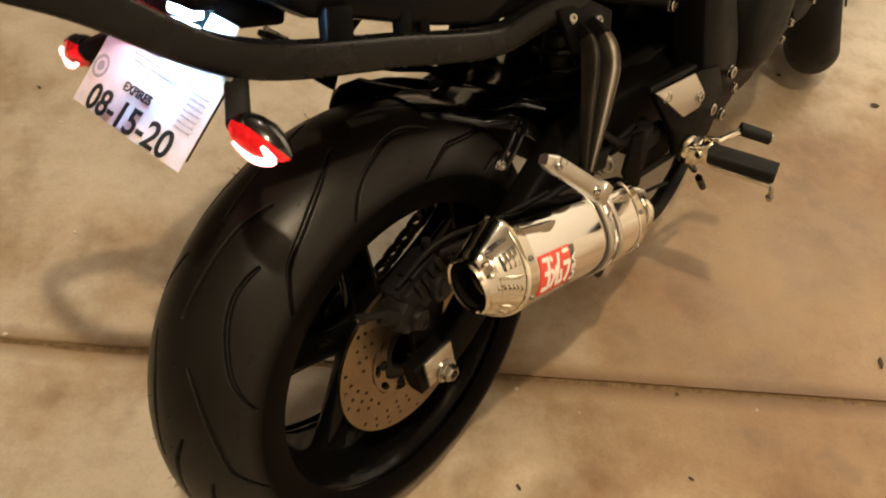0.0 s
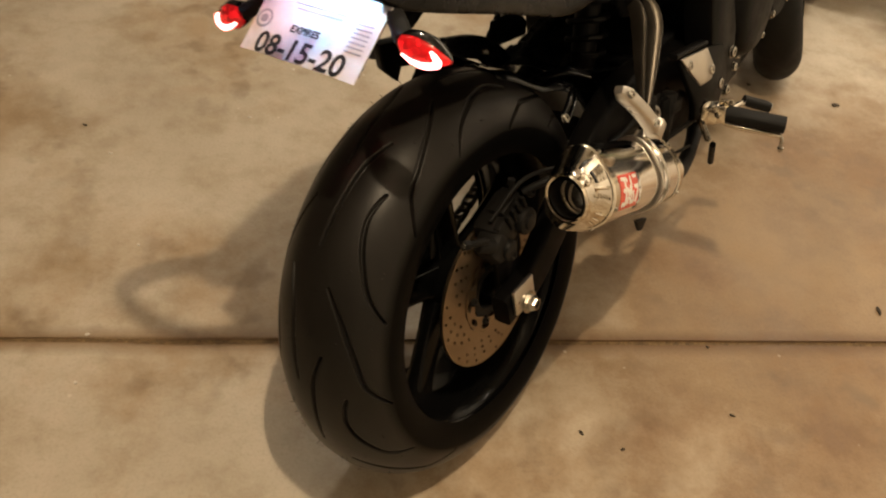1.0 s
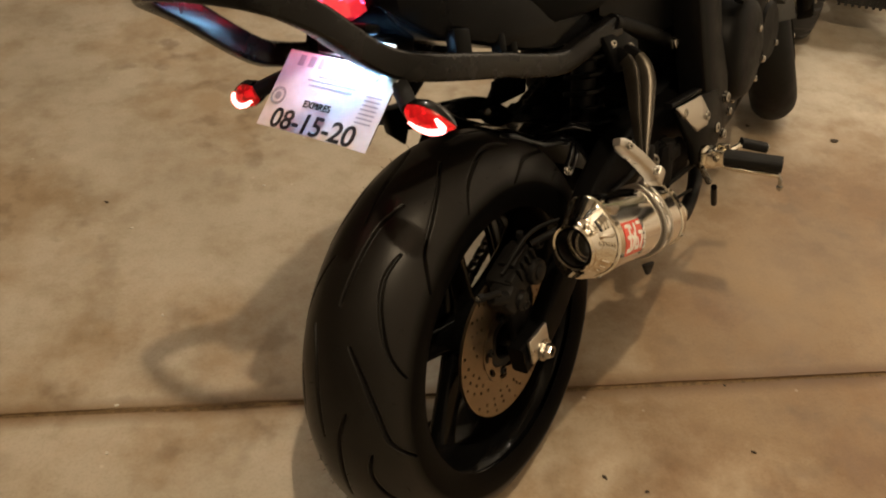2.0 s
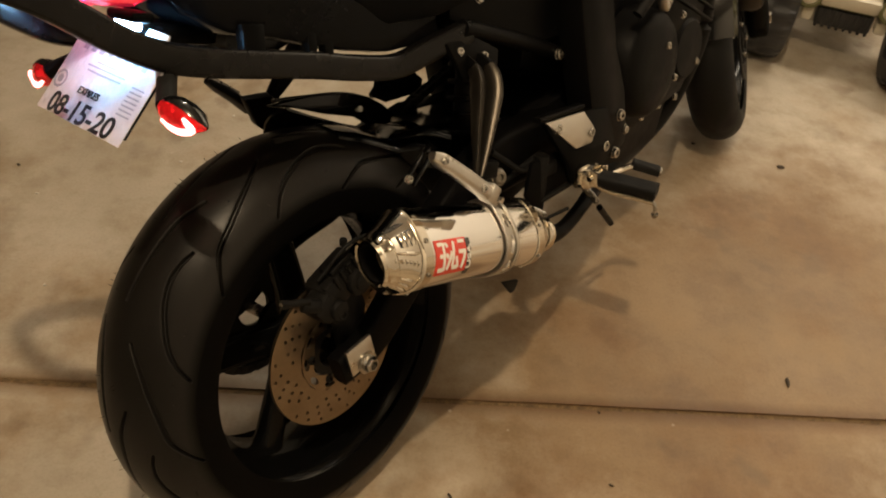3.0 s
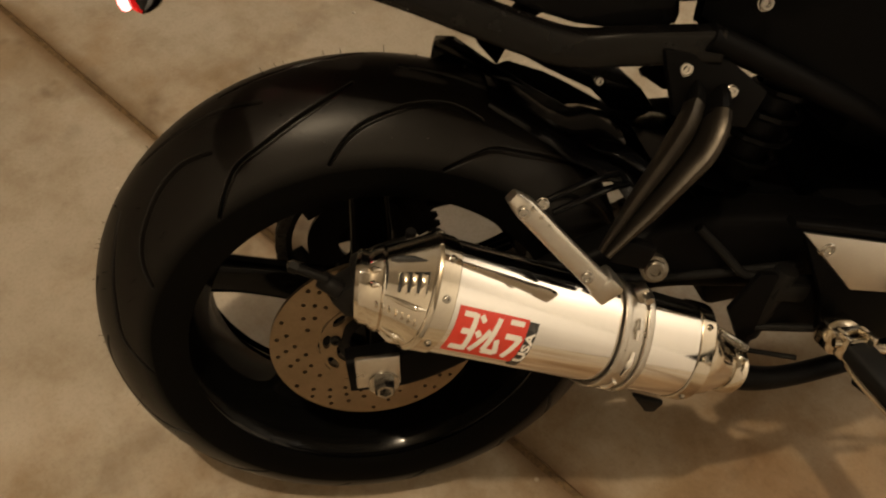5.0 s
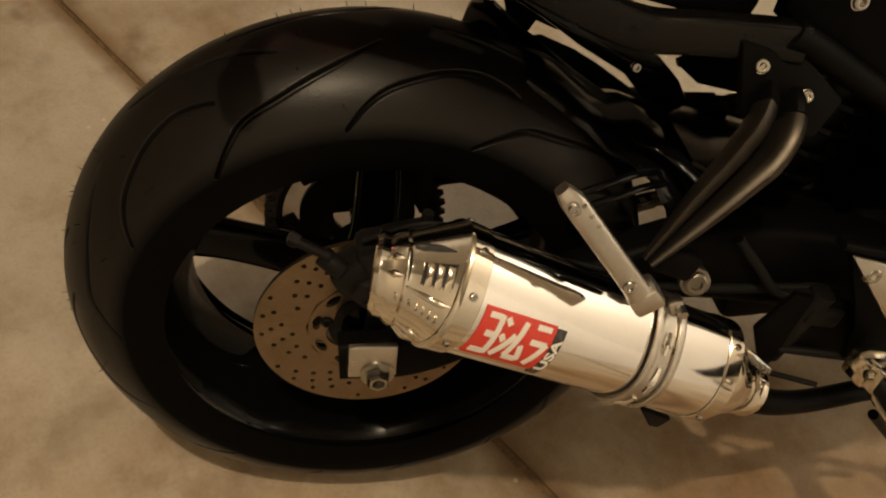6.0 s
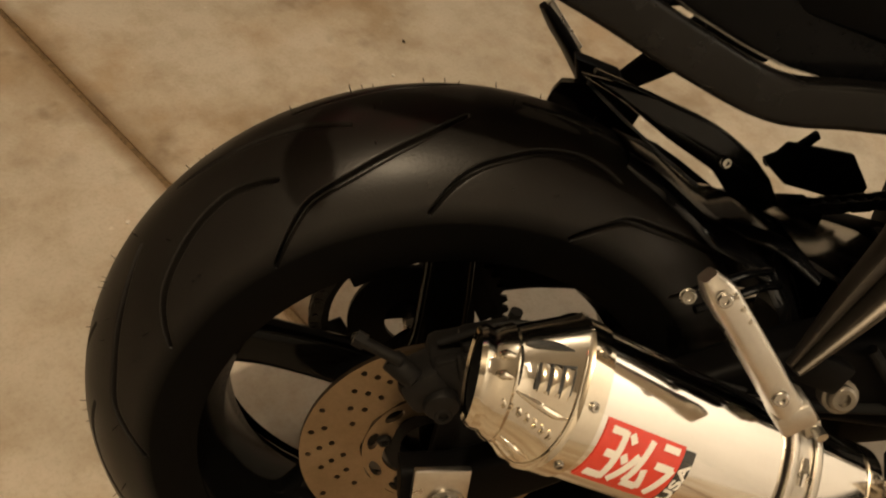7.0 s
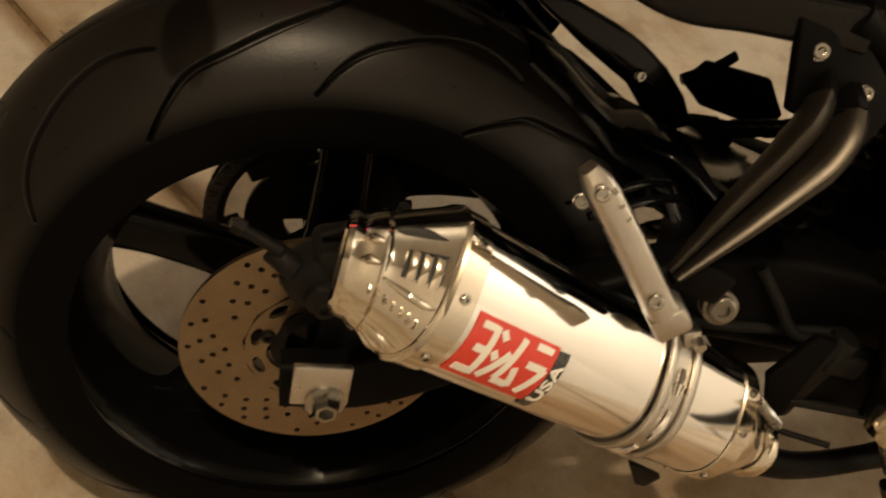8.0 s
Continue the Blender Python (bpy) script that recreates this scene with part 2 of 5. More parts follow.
    fac = mix(t, spots.outputs[0], zone.outputs[0], 1.0, "MULTIPLY")
    col = mix(t, col, (0.16, 0.105, 0.062), fac)
    # pale scuffs
    v = t.nodes.new("ShaderNodeTexVoronoi")
    v.inputs["Scale"].default_value = 9.0
    c = t.nodes.new("ShaderNodeTexCoord")
    t.links.new(c.outputs["Object"], v.inputs["Vector"])
    scuff = ramp(t, v.outputs["Distance"], ((0.0, (0.75, 0.75, 0.75)), (0.045, (0, 0, 0))))
    col = mix(t, col, (0.66, 0.61, 0.53), scuff.outputs[0])
    t.links.new(col, b.inputs["Base Color"])
    rg = ramp(t, mid.outputs[0], ((0.3, (0.42, 0.42, 0.42)), (0.7, (0.62, 0.62, 0.62))))
    t.links.new(rg.outputs[0], b.inputs["Roughness"])
    first = bump(t, b, mid.outputs[0], 0.15, 0.003)
    bump(t, b, grain.outputs[0], 0.35, 0.0012, first)
    return m


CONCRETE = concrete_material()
JOINTDIRT = surface("joint_dirt", (0.055, 0.032, 0.014), (0.24, 0.155, 0.072), (0.8, 0.95), scale=60, relief=0.001)


# ---- mesh helpers ----
def smooth_edges(bm, angle=35.0):
    bm.normal_update()
    lim = radians(angle)
    for f in bm.faces:
        f.smooth = True
    for e in bm.edges:
        e.smooth = not (len(e.link_faces) == 2 and e.calc_face_angle(0.0) > lim)


def part(name, bm, material, parent=None, label="", angle=35.0):
    smooth_edges(bm, angle)
    me = bpy.data.meshes.new(name)
    bm.to_mesh(me)
    bm.free()
    me.materials.append(material)
    ob = new(name, me)
    if parent:
        ob.parent = parent
    return tagged(ob, label)


def again(name, source, parent, m, label=""):
    """Another object on the same mesh."""
    ob = new(name, source.data)
    ob.parent = parent
    ob.matrix_local = m
    return tagged(ob, label)


def joined(*bms):
    out = bms[0]
    for b in bms[1:]:
        me = bpy.data.meshes.new("tmp")
        b.to_mesh(me)
        out.from_mesh(me)
        bpy.data.meshes.remove(me)
        b.free()
    return out


def mirrored(bm):
    bmesh.ops.scale(bm, vec=(-1, 1, 1), verts=bm.verts)
    bmesh.ops.reverse_faces(bm, faces=bm.faces)
    return bm


def bevelled(bm, width, segments=2, angle=30.0):
    if width > 0:
        bm.normal_update()
        es = [e for e in bm.edges if len(e.link_faces) == 2 and e.calc_face_angle(0.0) > radians(angle)]
        bmesh.ops.bevel(bm, geom=es, offset=width, segments=segments, profile=0.5, affect="EDGES", clamp_overlap=True)
    return bm


def box(centre, size, turn=(0, 0, 0), bevel=0.003):
    bm = bmesh.new()
    bmesh.ops.create_cube(bm, size=1, matrix=pose(*centre, *turn) @ Matrix.Diagonal((*size, 1)))
    return bevelled(bm, bevel)


def rod(a, b, r, r2=None, seg=24, bevel=0.0):
    a, b = Vector(a), Vector(b)
    d = b - a
    bm = bmesh.new()
    m = Matrix.Translation((a + b) / 2) @ d.to_track_quat("Z", "Y").to_matrix().to_4x4()
    bmesh.ops.create_cone(bm, cap_ends=True, segments=seg, radius1=r, radius2=r if r2 is None else r2, depth=d.length, matrix=m)
    return bevelled(bm, bevel, 2, 50)


def curve_points(points, steps=8):
    p = [Vector(q) for q in points]
    p = [2 * p[0] - p[1]] + p + [2 * p[-1] - p[-2]]
    out = []
    for i in range(1, len(p) - 2):
        for k in range(steps):
            t = k / steps
            a, b, c, d = p[i - 1], p[i], p[i + 1], p[i + 2]
            out.append(0.5 * ((2 * b) + (c - a) * t + (2 * a - 5 * b + 4 * c - d) * t * t + (3 * b - a - 3 * c + d) * t ** 3))
    out.append(p[-2])
    return out


def sweep(points, ring, steps=8, up=(0, 0, 1), sizes=None):
    """Sweeps a closed 2D ring (across, up) along a smooth line."""
    line = curve_points(points, steps) if steps else [Vector(q) for q in points]
    bm, rings = bmesh.new(), []
    for i, q in enumerate(line):
        d = (line[min(i + 1, len(line) - 1)] - line[max(i - 1, 0)]).normalized()
        side = d.cross(Vector(up)).normalized()
        top = side.cross(d)
        k = 1.0 if sizes is None else np.interp(i / (len(line) - 1), np.linspace(0, 1, len(sizes)), sizes)
        rings.append([bm.verts.new(q + side * x * k + top * z * k) for x, z in ring])
    for a, b in zip(rings, rings[1:]):
        for i in range(len(ring)):
            j = (i + 1) % len(ring)
            bm.faces.new((a[i], a[j], b[j], b[i]))
    bm.faces.new(rings[0][::-1])
    bm.faces.new(rings[-1])
    bmesh.ops.recalc_face_normals(bm, faces=bm.faces)
    return bm


def circle(r, n=12):
    return [(r * math.cos(2 * math.pi * i / n), r * math.sin(2 * math.pi * i / n)) for i in range(n)]


def slab_ring(w, h, r=0.004, n=4):
    out = []
    for cx, cz, a0 in ((w / 2 - r, h / 2 - r, 0), (-w / 2 + r, h / 2 - r, 90), (-w / 2 + r, -h / 2 + r, 180), (w / 2 - r, -h / 2 + r, 270)):
        for k in range(n):
            a = radians(a0 + 90 * k / (n - 1))
            out.append((cx + r * math.cos(a), cz + r * math.sin(a)))
    return out


def hose(points, r, steps=8, seg=12, sizes=None):
    return sweep(points, circle(r, seg), steps, (0.13, 0.09, 1), sizes)


def plate(points, thick, bevel=0.0015, along=None):
    """A flat polygon of 3D points, given a thickness on its back."""
    bm = bmesh.new()
    vs = [bm.verts.new(p) for p in points]
    f = bm.faces.new(vs)
    f.normal_update()
    n = Vector(along) if along else f.normal.copy()
    ext = bmesh.ops.extrude_face_region(bm, geom=[f])
    for v in ext["geom"]:
        if isinstance(v, bmesh.types.BMVert):
            v.co -= n * thick
    bmesh.ops.recalc_face_normals(bm, faces=bm.faces)
    return bevelled(bm, bevel, 2)


def lathe(profile, seg=96, centre=(0, 0, 0), axis=(1, 0, 0), closed=True, start=0.0, stop=360.0):
    """Turns a profile of (along the axis, radius) round the axis."""
    q = Vector((0, 0, 1)).rotation_difference(Vector(axis)).to_matrix()
    full = abs(stop - start) > 359.9
    bm, rings = bmesh.new(), []
    for i in range(seg if full else seg + 1):
        a = radians(start + (stop - start) * i / seg)
        rings.append([bm.verts.new(Vector(centre) + q @ Vector((r * math.cos(a), r * math.sin(a), x))) for x, r in profile])
    n = len(profile)
    pairs = list(zip(rings, rings[1:])) + ([(rings[-1], rings[0])] if full else [])
    for a, b in pairs:
        for k in range(n if closed else n - 1):
            j = (k + 1) % n
            bm.faces.new((a[k], a[j], b[j], b[k]))
    bmesh.ops.recalc_face_normals(bm, faces=bm.faces)
    return bm


def loft(sections, caps=True):
    bm = bmesh.new()
    rings = [[bm.verts.new(p) for p in s] for s in sections]
    n = len(rings[0])
    for a, b in zip(rings, rings[1:]):
        for i in range(n):
            j = (i + 1) % n
            bm.faces.new((a[i], a[j], b[j], b[i]))
    if caps:
        bm.faces.new(rings[0][::-1])
        bm.faces.new(rings[-1])
    bmesh.ops.recalc_face_normals(bm, faces=bm.faces)
    return bm


def disc_at(place, axis):
    return Matrix.Translation(place) @ Vector(axis).to_track_quat("Z", "Y").to_matrix().to_4x4()


def bolt_mesh(r=0.008, h=0.007):
    """A socket-head bolt with a recessed hexagon, on its z axis."""
    bm = lathe([(0, r * 1.15), (h * 0.25, r * 1.15), (h * 0.3, r), (h * 0.85, r), (h, r * 0.85), (h, r * 0.5), (h * 0.45, r * 0.45), (h * 0.45, 0.0002)], 18, axis=(0, 0, 1), closed=False)
    return bm


# ---- setting ----
JOINT_TURN, JOINT_OFF = 39.2, 0.148
floor = tagged(new("floor"), "worn tan concrete garage floor with one straight control joint", "floor", kind="structure")
jm = Matrix.Rotation(radians(JOINT_TURN), 4, "Z")


def slab(lo, hi, name="slab"):
    bm = bmesh.new()
    x0, x1, gap = -7.5, 7.5, 0.006
    bmesh.ops.create_grid(bm, x_segments=150, y_segments=60, size=1)
    for v in bm.verts:
        x = x0 + (v.co.x + 1) / 2 * (x1 - x0)
        y = lo + (v.co.y + 1) / 2 * (hi - lo)
        edge = min(abs(y - JOINT_OFF), 1)
        wob = 0.0025 * noise.noise(Vector((x * 9, 3.1, lo))) + 0.0015 * noise.noise(Vector((x * 40, 1.7, lo)))
        if edge < 1e-4:
            y += wob + (gap if lo >= JOINT_OFF else -gap)
        v.co = (x, y, 0)
    border = [e for e in bm.edges if e.is_boundary]
    ext = bmesh.ops.extrude_edge_only(bm, edges=border)
    for v in ext["geom"]:
        if isinstance(v, bmesh.types.BMVert):
            v.co.z = -0.05
    near = [e for e in bm.edges if not e.is_boundary and len(e.link_faces) == 2 and e.calc_face_angle(0) > 1.0 and abs((e.verts[0].co.y + e.verts[1].co.y) / 2 - JOINT_OFF) < 0.02]
    bmesh.ops.bevel(bm, geom=near, offset=0.007, segments=3, profile=0.6, affect="EDGES")
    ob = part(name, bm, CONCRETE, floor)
    ob.matrix_local = jm
    return ob


slab(JOINT_OFF, 6.5)
slab(-6.5, JOINT_OFF)
bed = bmesh.new()
bmesh.ops.create_grid(bed, x_segments=2, y_segments=2, size=7.4, matrix=Matrix.Translation((0, 0, -0.0045)))
part("joint_bed", bed, JOINTDIRT, floor, "dirty bottom of the joint")
# unseen walls and ceiling, added; their tones steer bounced light and reflections
for name, centre, size in (("wall_south", (-0.9, -3.25, 1.6), (6.4, 0.1, 3.3)), ("wall_west", (-3.65, 0.9, 1.6), (0.1, 8.2, 3.3))):
    tagged(part(name, box(centre, size, bevel=0), WALLDARK), "unseen dark wall closing the place, keeps bounce low", "wall", kind="structure")
tagged(part("wall_north", box((-0.9, 4.05, 1.6), (6.4, 0.1, 3.3), bevel=0), WALLPAINT), "unseen white wall closing the place, added for bounce and reflections", "wall", kind="structure")
tagged(part("wall_east", box((2.3, 0.9, 1.6), (0.1, 8.2, 3.3), bevel=0), WALLPAINT), "unseen white wall closing the place, added for bounce and reflections", "wall", kind="structure")
tagged(part("ceiling", box((-0.9, 0.9, 3.24), (6.3, 8.2, 0.08), bevel=0), CEILINGMAT), "unseen grey ceiling closing the place, limits fill light", "ceiling", kind="structure")

# ---- motorcycle: leans on its stand; x right, y ahead, z up in its own frame ----
LEAN_DEG, TUBE, TYRE_R = 14.76, 0.0857, 0.3149
lean = radians(LEAN_DEG)
bike_pose = Matrix.Translation((TUBE * math.sin(lean), 0, TUBE * (1 - math.cos(lean)))) @ Matrix.Rotation(-lean, 4, "Y")
bike = tagged(new("motorcycle"), "black sport motorcycle leaning on its stand on the concrete", "motorcycle")
bike.matrix_world = bike_pose
HUB = (0, 0, TYRE_R)

bolt_src = bolt_mesh()
smooth_edges(bolt_src)
bolt_me = bpy.data.meshes.new("bolt")
bolt_src.to_mesh(bolt_me)
bolt_src.free()
bolt_me.materials.append(BOLT)


dark_bolt_me = bolt_me.copy()
dark_bolt_me.materials.clear()
dark_bolt_me.materials.append(IRON)


def bolt(parent, place, axis=(1, 0, 0), size=1.0, name="bolt", mesh=None):
    ob = new(name, mesh or bolt_me)
    ob.parent = parent
    ob.matrix_local = disc_at(place, axis) @ Matrix.Scale(size, 4)
    return ob


# -- tyres, with cut grooves
GROOVES = (((121, 38), (124, 35), (128, 33), (132, 34.5), (136, 38), (140, 43), (145, 50), (149, 59), (153, 72)),
           ((92, 20), (97, 30), (102, 38), (110, 48), (117, 54), (121, 62), (127, 76)),
           ((109, 20), (113, 15), (117, 11), (127, 7), (137, 4)))
PITCHES = (0, 54, 108, 157, 205, 254, 306)


def tyre_mesh(big, tube, width, rim_r, na, nb, grooves, depth=0.0068, half=0.0020):
    """Tread and sidewalls from bead to bead; grooves are pressed into the tread."""
    ring = big - tube
    core = int(nb * 0.82)
    phis = np.concatenate([np.linspace(-105, -84, (nb - core) // 2), np.linspace(-82, 82, core), np.linspace(84, 105, (nb - core) // 2)])
    nb = len(phis)
    th = np.linspace(0, 360, na, endpoint=False)
    if grooves:
        th = np.concatenate([np.linspace(0, 30, na // 25, endpoint=False), np.linspace(30, 285, na - 3 * (na // 25), endpoint=False), np.linspace(285, 360, 2 * (na // 25), endpoint=False)])
    T, F = np.meshgrid(th, phis, indexing="ij")
    rad = np.full(F.shape, tube)
    over = np.clip((np.abs(F) - 78) / 40, 0, 1)
    rad = rad * (1 - 0.10 * over)
    cut = np.zeros(F.shape)
    if grooves:
        for side, shift in ((1, 0.0), (-1, 34.0)):
            for g in grooves:
                line = np.array([(q.x, q.y) for q in curve_points([(s, u, 0) for s, u in g], 4)])
                taper = 0.55 + 0.65 * np.sin(np.pi * np.linspace(0.02, 0.98, len(line))) ** 0.7
                for k in PITCHES:
                    t0 = (line[:, 0] + k + shift) % 360
                    lo, hi = t0.min() - 3, t0.max() + 3
                    if hi - lo > 200:
                        continue
                    rows = np.where((th >= lo) & (th <= hi))[0]
                    if not len(rows):
                        continue
                    f0 = line[:, 1] * side
                    best = np.full((len(rows), nb), 9.0)
                    for i in range(len(line) - 1):
                        rr = ring + tube * math.cos(radians((f0[i] + f0[i + 1]) / 2))
                        ax, ay = np.radians(T[rows] - t0[i]) * rr, np.radians(F[rows] - f0[i]) * tube
                        bx, by = radians(t0[i + 1] - t0[i]) * rr, radians(f0[i + 1] - f0[i]) * tube
                        w = np.clip((ax * bx + ay * by) / (bx * bx + by * by), 0, 1)
                        best = np.minimum(best, np.hypot(ax - w * bx, ay - w * by) / (taper[i] + (taper[i + 1] - taper[i]) * w))
                    c = np.clip(1.6 * (1 - best / (half * 1.5)), 0, 1)
                    cut[rows] = np.maximum(cut[rows], c * c * (3 - 2 * c))
    rad = rad - depth * cut
    a, p = np.radians(T), np.radians(F)
    r = ring + rad * np.cos(p)
    x = rad * np.sin(p) * width / (2 * tube)
    co = np.stack([x, r * np.cos(a), r * np.sin(a)], -1).reshape(-1, 3)
    idx = np.arange(na * nb).reshape(na, nb)
    nxt = np.roll(idx, -1, 0)
    faces = np.stack([idx[:, :-1], idx[:, 1:], nxt[:, 1:], nxt[:, :-1]], -1).reshape(-1, 4)
    me = bpy.data.meshes.new("tyre")
    me.from_pydata(co.tolist(), [], faces.tolist())
    me.polygons.foreach_set("use_smooth", [True] * len(me.polygons))
    me.flip_normals()
    me.update()
    return me


def rim_profile(r, w):
    h = w / 2
    return [(-h, r + 0.010), (-h - 0.003, r + 0.002), (-h + 0.004, r - 0.006), (-h + 0.018, r - 0.011), (-h * 0.45, r - 0.026), (h * 0.45, r - 0.026), (h - 0.018, r - 0.011),
            (h - 0.004, r - 0.006), (h + 0.003, r + 0.002), (h, r + 0.010), (h - 0.006, r + 0.010), (h - 0.012, r), (h * 0.45, r - 0.018), (-h * 0.45, r - 0.018), (-h + 0.012, r), (-h + 0.006, r + 0.010)]


def spoke_mesh(r0, r1, w0, w1, depth, swirl=5.0):
    """A cast spoke running almost straight to the hub, ending on +z at the rim."""
    secs, n = [], 13
    line = []
    for k in range(n):
        f = k / (n - 1)
        r, g = r0 + (r1 - r0) * f, radians(swirl * (1 - f))
        line.append(Vector((0, r * math.sin(g), r * math.cos(g))))
    for k in range(n):
        f = k / (n - 1)
        d = (line[min(k + 1, n - 1)] - line[max(k - 1, 0)]).normalized()
        side = Vector((1, 0, 0)).cross(d)
        w = w0 + (w1 - w0) * f + 0.018 * max(0, abs(f - 0.5) * 2 - 0.55) ** 1.2
        q = depth * (1 - 0.25 * math.sin(math.pi * f))
        secs.append([line[k] + Vector((x, 0, 0)) + side * y for x, y in slab_ring(q, w, min(w, q) * 0.35)])
    return loft(secs)


def wheel(name, hub, big, tube, width, rim_r, rim_w, spokes_at, na, nb, grooves, label):
    rim = part(name, lathe(rim_profile(rim_r, rim_w), 120, hub), RIMPAINT, bike, label)
    me = tyre_mesh(big, tube, width, rim_r, na, nb, grooves)
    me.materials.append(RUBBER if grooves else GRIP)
    tyre = new("tyre", me)
    tyre.parent = rim
    tyre.matrix_local = Matrix.Translation(hub)
    tagged(tyre, "black rubber tyre with curved tread grooves")
    for s in (1, -1):
        part("rim_lip", lathe([((rim_w / 2 + dx) * s, r) for dx, r in ((-0.004, rim_r - 0.004), (0.001, rim_r - 0.0035), (0.003, rim_r - 0.001), (0.003, rim_r + 0.002), (0.001, rim_r + 0.004), (-0.004, rim_r + 0.004))], 120, hub), HUGSIDE, rim, "polished rim edge")
    first = None
    for a in spokes_at:
        m = Matrix.Translation(hub) @ Matrix.Rotation(radians(a - 90), 4, "X")
        if first is None:
            first = part("spoke", spoke_mesh(0.035, rim_r - 0.02, 0.052, 0.043, 0.034), RIMPAINT, rim)
            first.matrix_local = m
        else:
            again("spoke", first, rim, m)
    hubm = lathe([(-0.06, 0.0), (-0.06, 0.030), (-0.045, 0.034), (-0.03, 0.050), (0.03, 0.050), (0.045, 0.040), (0.06, 0.034), (0.06, 0.0)], 40, hub, closed=False)
    part("hub", hubm, RIMPAINT, rim)
    return rim


rear = wheel("rear_wheel", HUB, TYRE_R, TUBE, 0.186, 0.2159, 0.150, (162, 234, 306, 18, 90), 2200, 310, GROOVES, "satin black five-spoke cast rear wheel")


def hair_mesh():
    """Moulding hairs left standing on the tread."""
    bm = bmesh.new()
    rng = random.Random(4)
    for k in range(70):
        a, p = radians(rng.uniform(60, 215)), radians(rng.choice((-34, -12, 10, 33, 58)) + rng.uniform(-2, 2))
        r = TYRE_R - TUBE + TUBE * math.cos(p)
        base = Vector((TUBE * math.sin(p) * 1.085, r * math.cos(a), r * math.sin(a)))
        out = Vector((math.sin(p), math.cos(p) * math.cos(a), math.cos(p) * math.sin(a)))
        tip = base + out * rng.uniform(0.003, 0.007) + Vector((rng.uniform(-1, 1), rng.uniform(-1, 1), rng.uniform(-1, 1))) * 0.0012
        bm = joined(bm, rod(base - out * 0.001, tip, 0.0005, 0.0003, 5))
    return bm


hairs = part("tyre_hairs", hair_mesh(), RUBBER, rear)
hairs.matrix_local = Matrix.Translation(HUB)
tagged(hairs, kind="stuff")


def brake_disc(parent, hub, x, r, inner, rows, name="brake_disc", finish=None, label="drilled steel brake disc with a brownish face"):
    """A drilled rotor with a scalloped carrier."""
    n = 180
    bm = bmesh.new()
    bmesh.ops.create_circle(bm, segments=n, radius=r)
    outer = list(bm.verts)
    made = bmesh.ops.create_circle(bm, segments=n, radius=inner)
    edges = list({e for e in bm.edges})
    for i, v in enumerate(made["verts"]):
        d = 0.006 * math.cos(10 * math.atan2(v.co.y, v.co.x))
        v.co *= (inner + d) / inner
    holes = []
    for k in range(rows):
        for j in range(3):
            a = 2 * math.pi * (k + 0.33 * j) / rows
            rr = inner + 0.010 + (r - inner - 0.016) * (j + 0.25 + 0.25 * (k % 2)) / 3
            h = bmesh.ops.create_circle(bm, segments=8, radius=0.0038, matrix=Matrix.Translation((rr * math.cos(a), rr * math.sin(a), 0)))
            holes.append(h)
    bmesh.ops.triangle_fill(bm, use_beauty=True, use_dissolve=False, edges=list(bm.edges))
    bm.faces.ensure_lookup_table()
    keep = []
    for f in bm.faces:
        c = f.calc_center_median()
        q = math.hypot(c.x, c.y)
        bad = q < inner - 0.012
        for k in range(rows):
            for j in range(3):
                a = 2 * math.pi * (k + 0.33 * j) / rows
                rr = inner + 0.010 + (r - inner - 0.016) * (j + 0.25 + 0.25 * (k % 2)) / 3
                if (c.x - rr * math.cos(a)) ** 2 + (c.y - rr * math.sin(a)) ** 2 < 0.0036 ** 2:
                    bad = True
        if bad:
            keep.append(f)
    bmesh.ops.delete(bm, geom=keep, context="FACES")
    ext = bmesh.ops.extrude_face_region(bm, geom=list(bm.faces))
    for v in ext["geom"]:
        if isinstance(v, bmesh.types.BMVert):
            v.co.z += 0.005
    bmesh.ops.recalc_face_normals(bm, faces=bm.faces)
    bmesh.ops.transform(bm, matrix=Matrix.Translation((hub[0] + x, hub[1], hub[2])) @ Matrix.Rotation(radians(90), 4, "Y"), verts=bm.verts)
    ob = part(name, bm, finish or DISC, parent, label)
    arms = bmesh.new()
    for k in range(5):
        a = 2 * math.pi * k / 5 + 0.4
        m = Matrix.Translation((hub[0] + x + 0.001, hub[1], hub[2])) @ Matrix.Rotation(a, 4, "X")
        b = box((0, 0, inner * 0.72), (0.007, 0.022, inner * 0.62), bevel=0.003)
        bmesh.ops.transform(b, matrix=m, verts=b.verts)
        arms = joined(arms, b)
    arms = joined(arms, lathe([(x - 0.004, 0.034), (x + 0.005, 0.034), (x + 0.005, inner * 0.55), (x - 0.004, inner * 0.55)], 40, hub))
    part("disc_carrier", arms, IRON, parent)
    for k in range(5):
        a = 2 * math.pi * k / 5 + 0.4
        s = 1 if x > 0 else -1
        bolt(parent, (hub[0] + x + 0.005 * s, hub[1] + inner * 0.80 * math.cos(a), hub[2] + inner * 0.80 * math.sin(a)), (s, 0, 0), 0.9)
    return ob


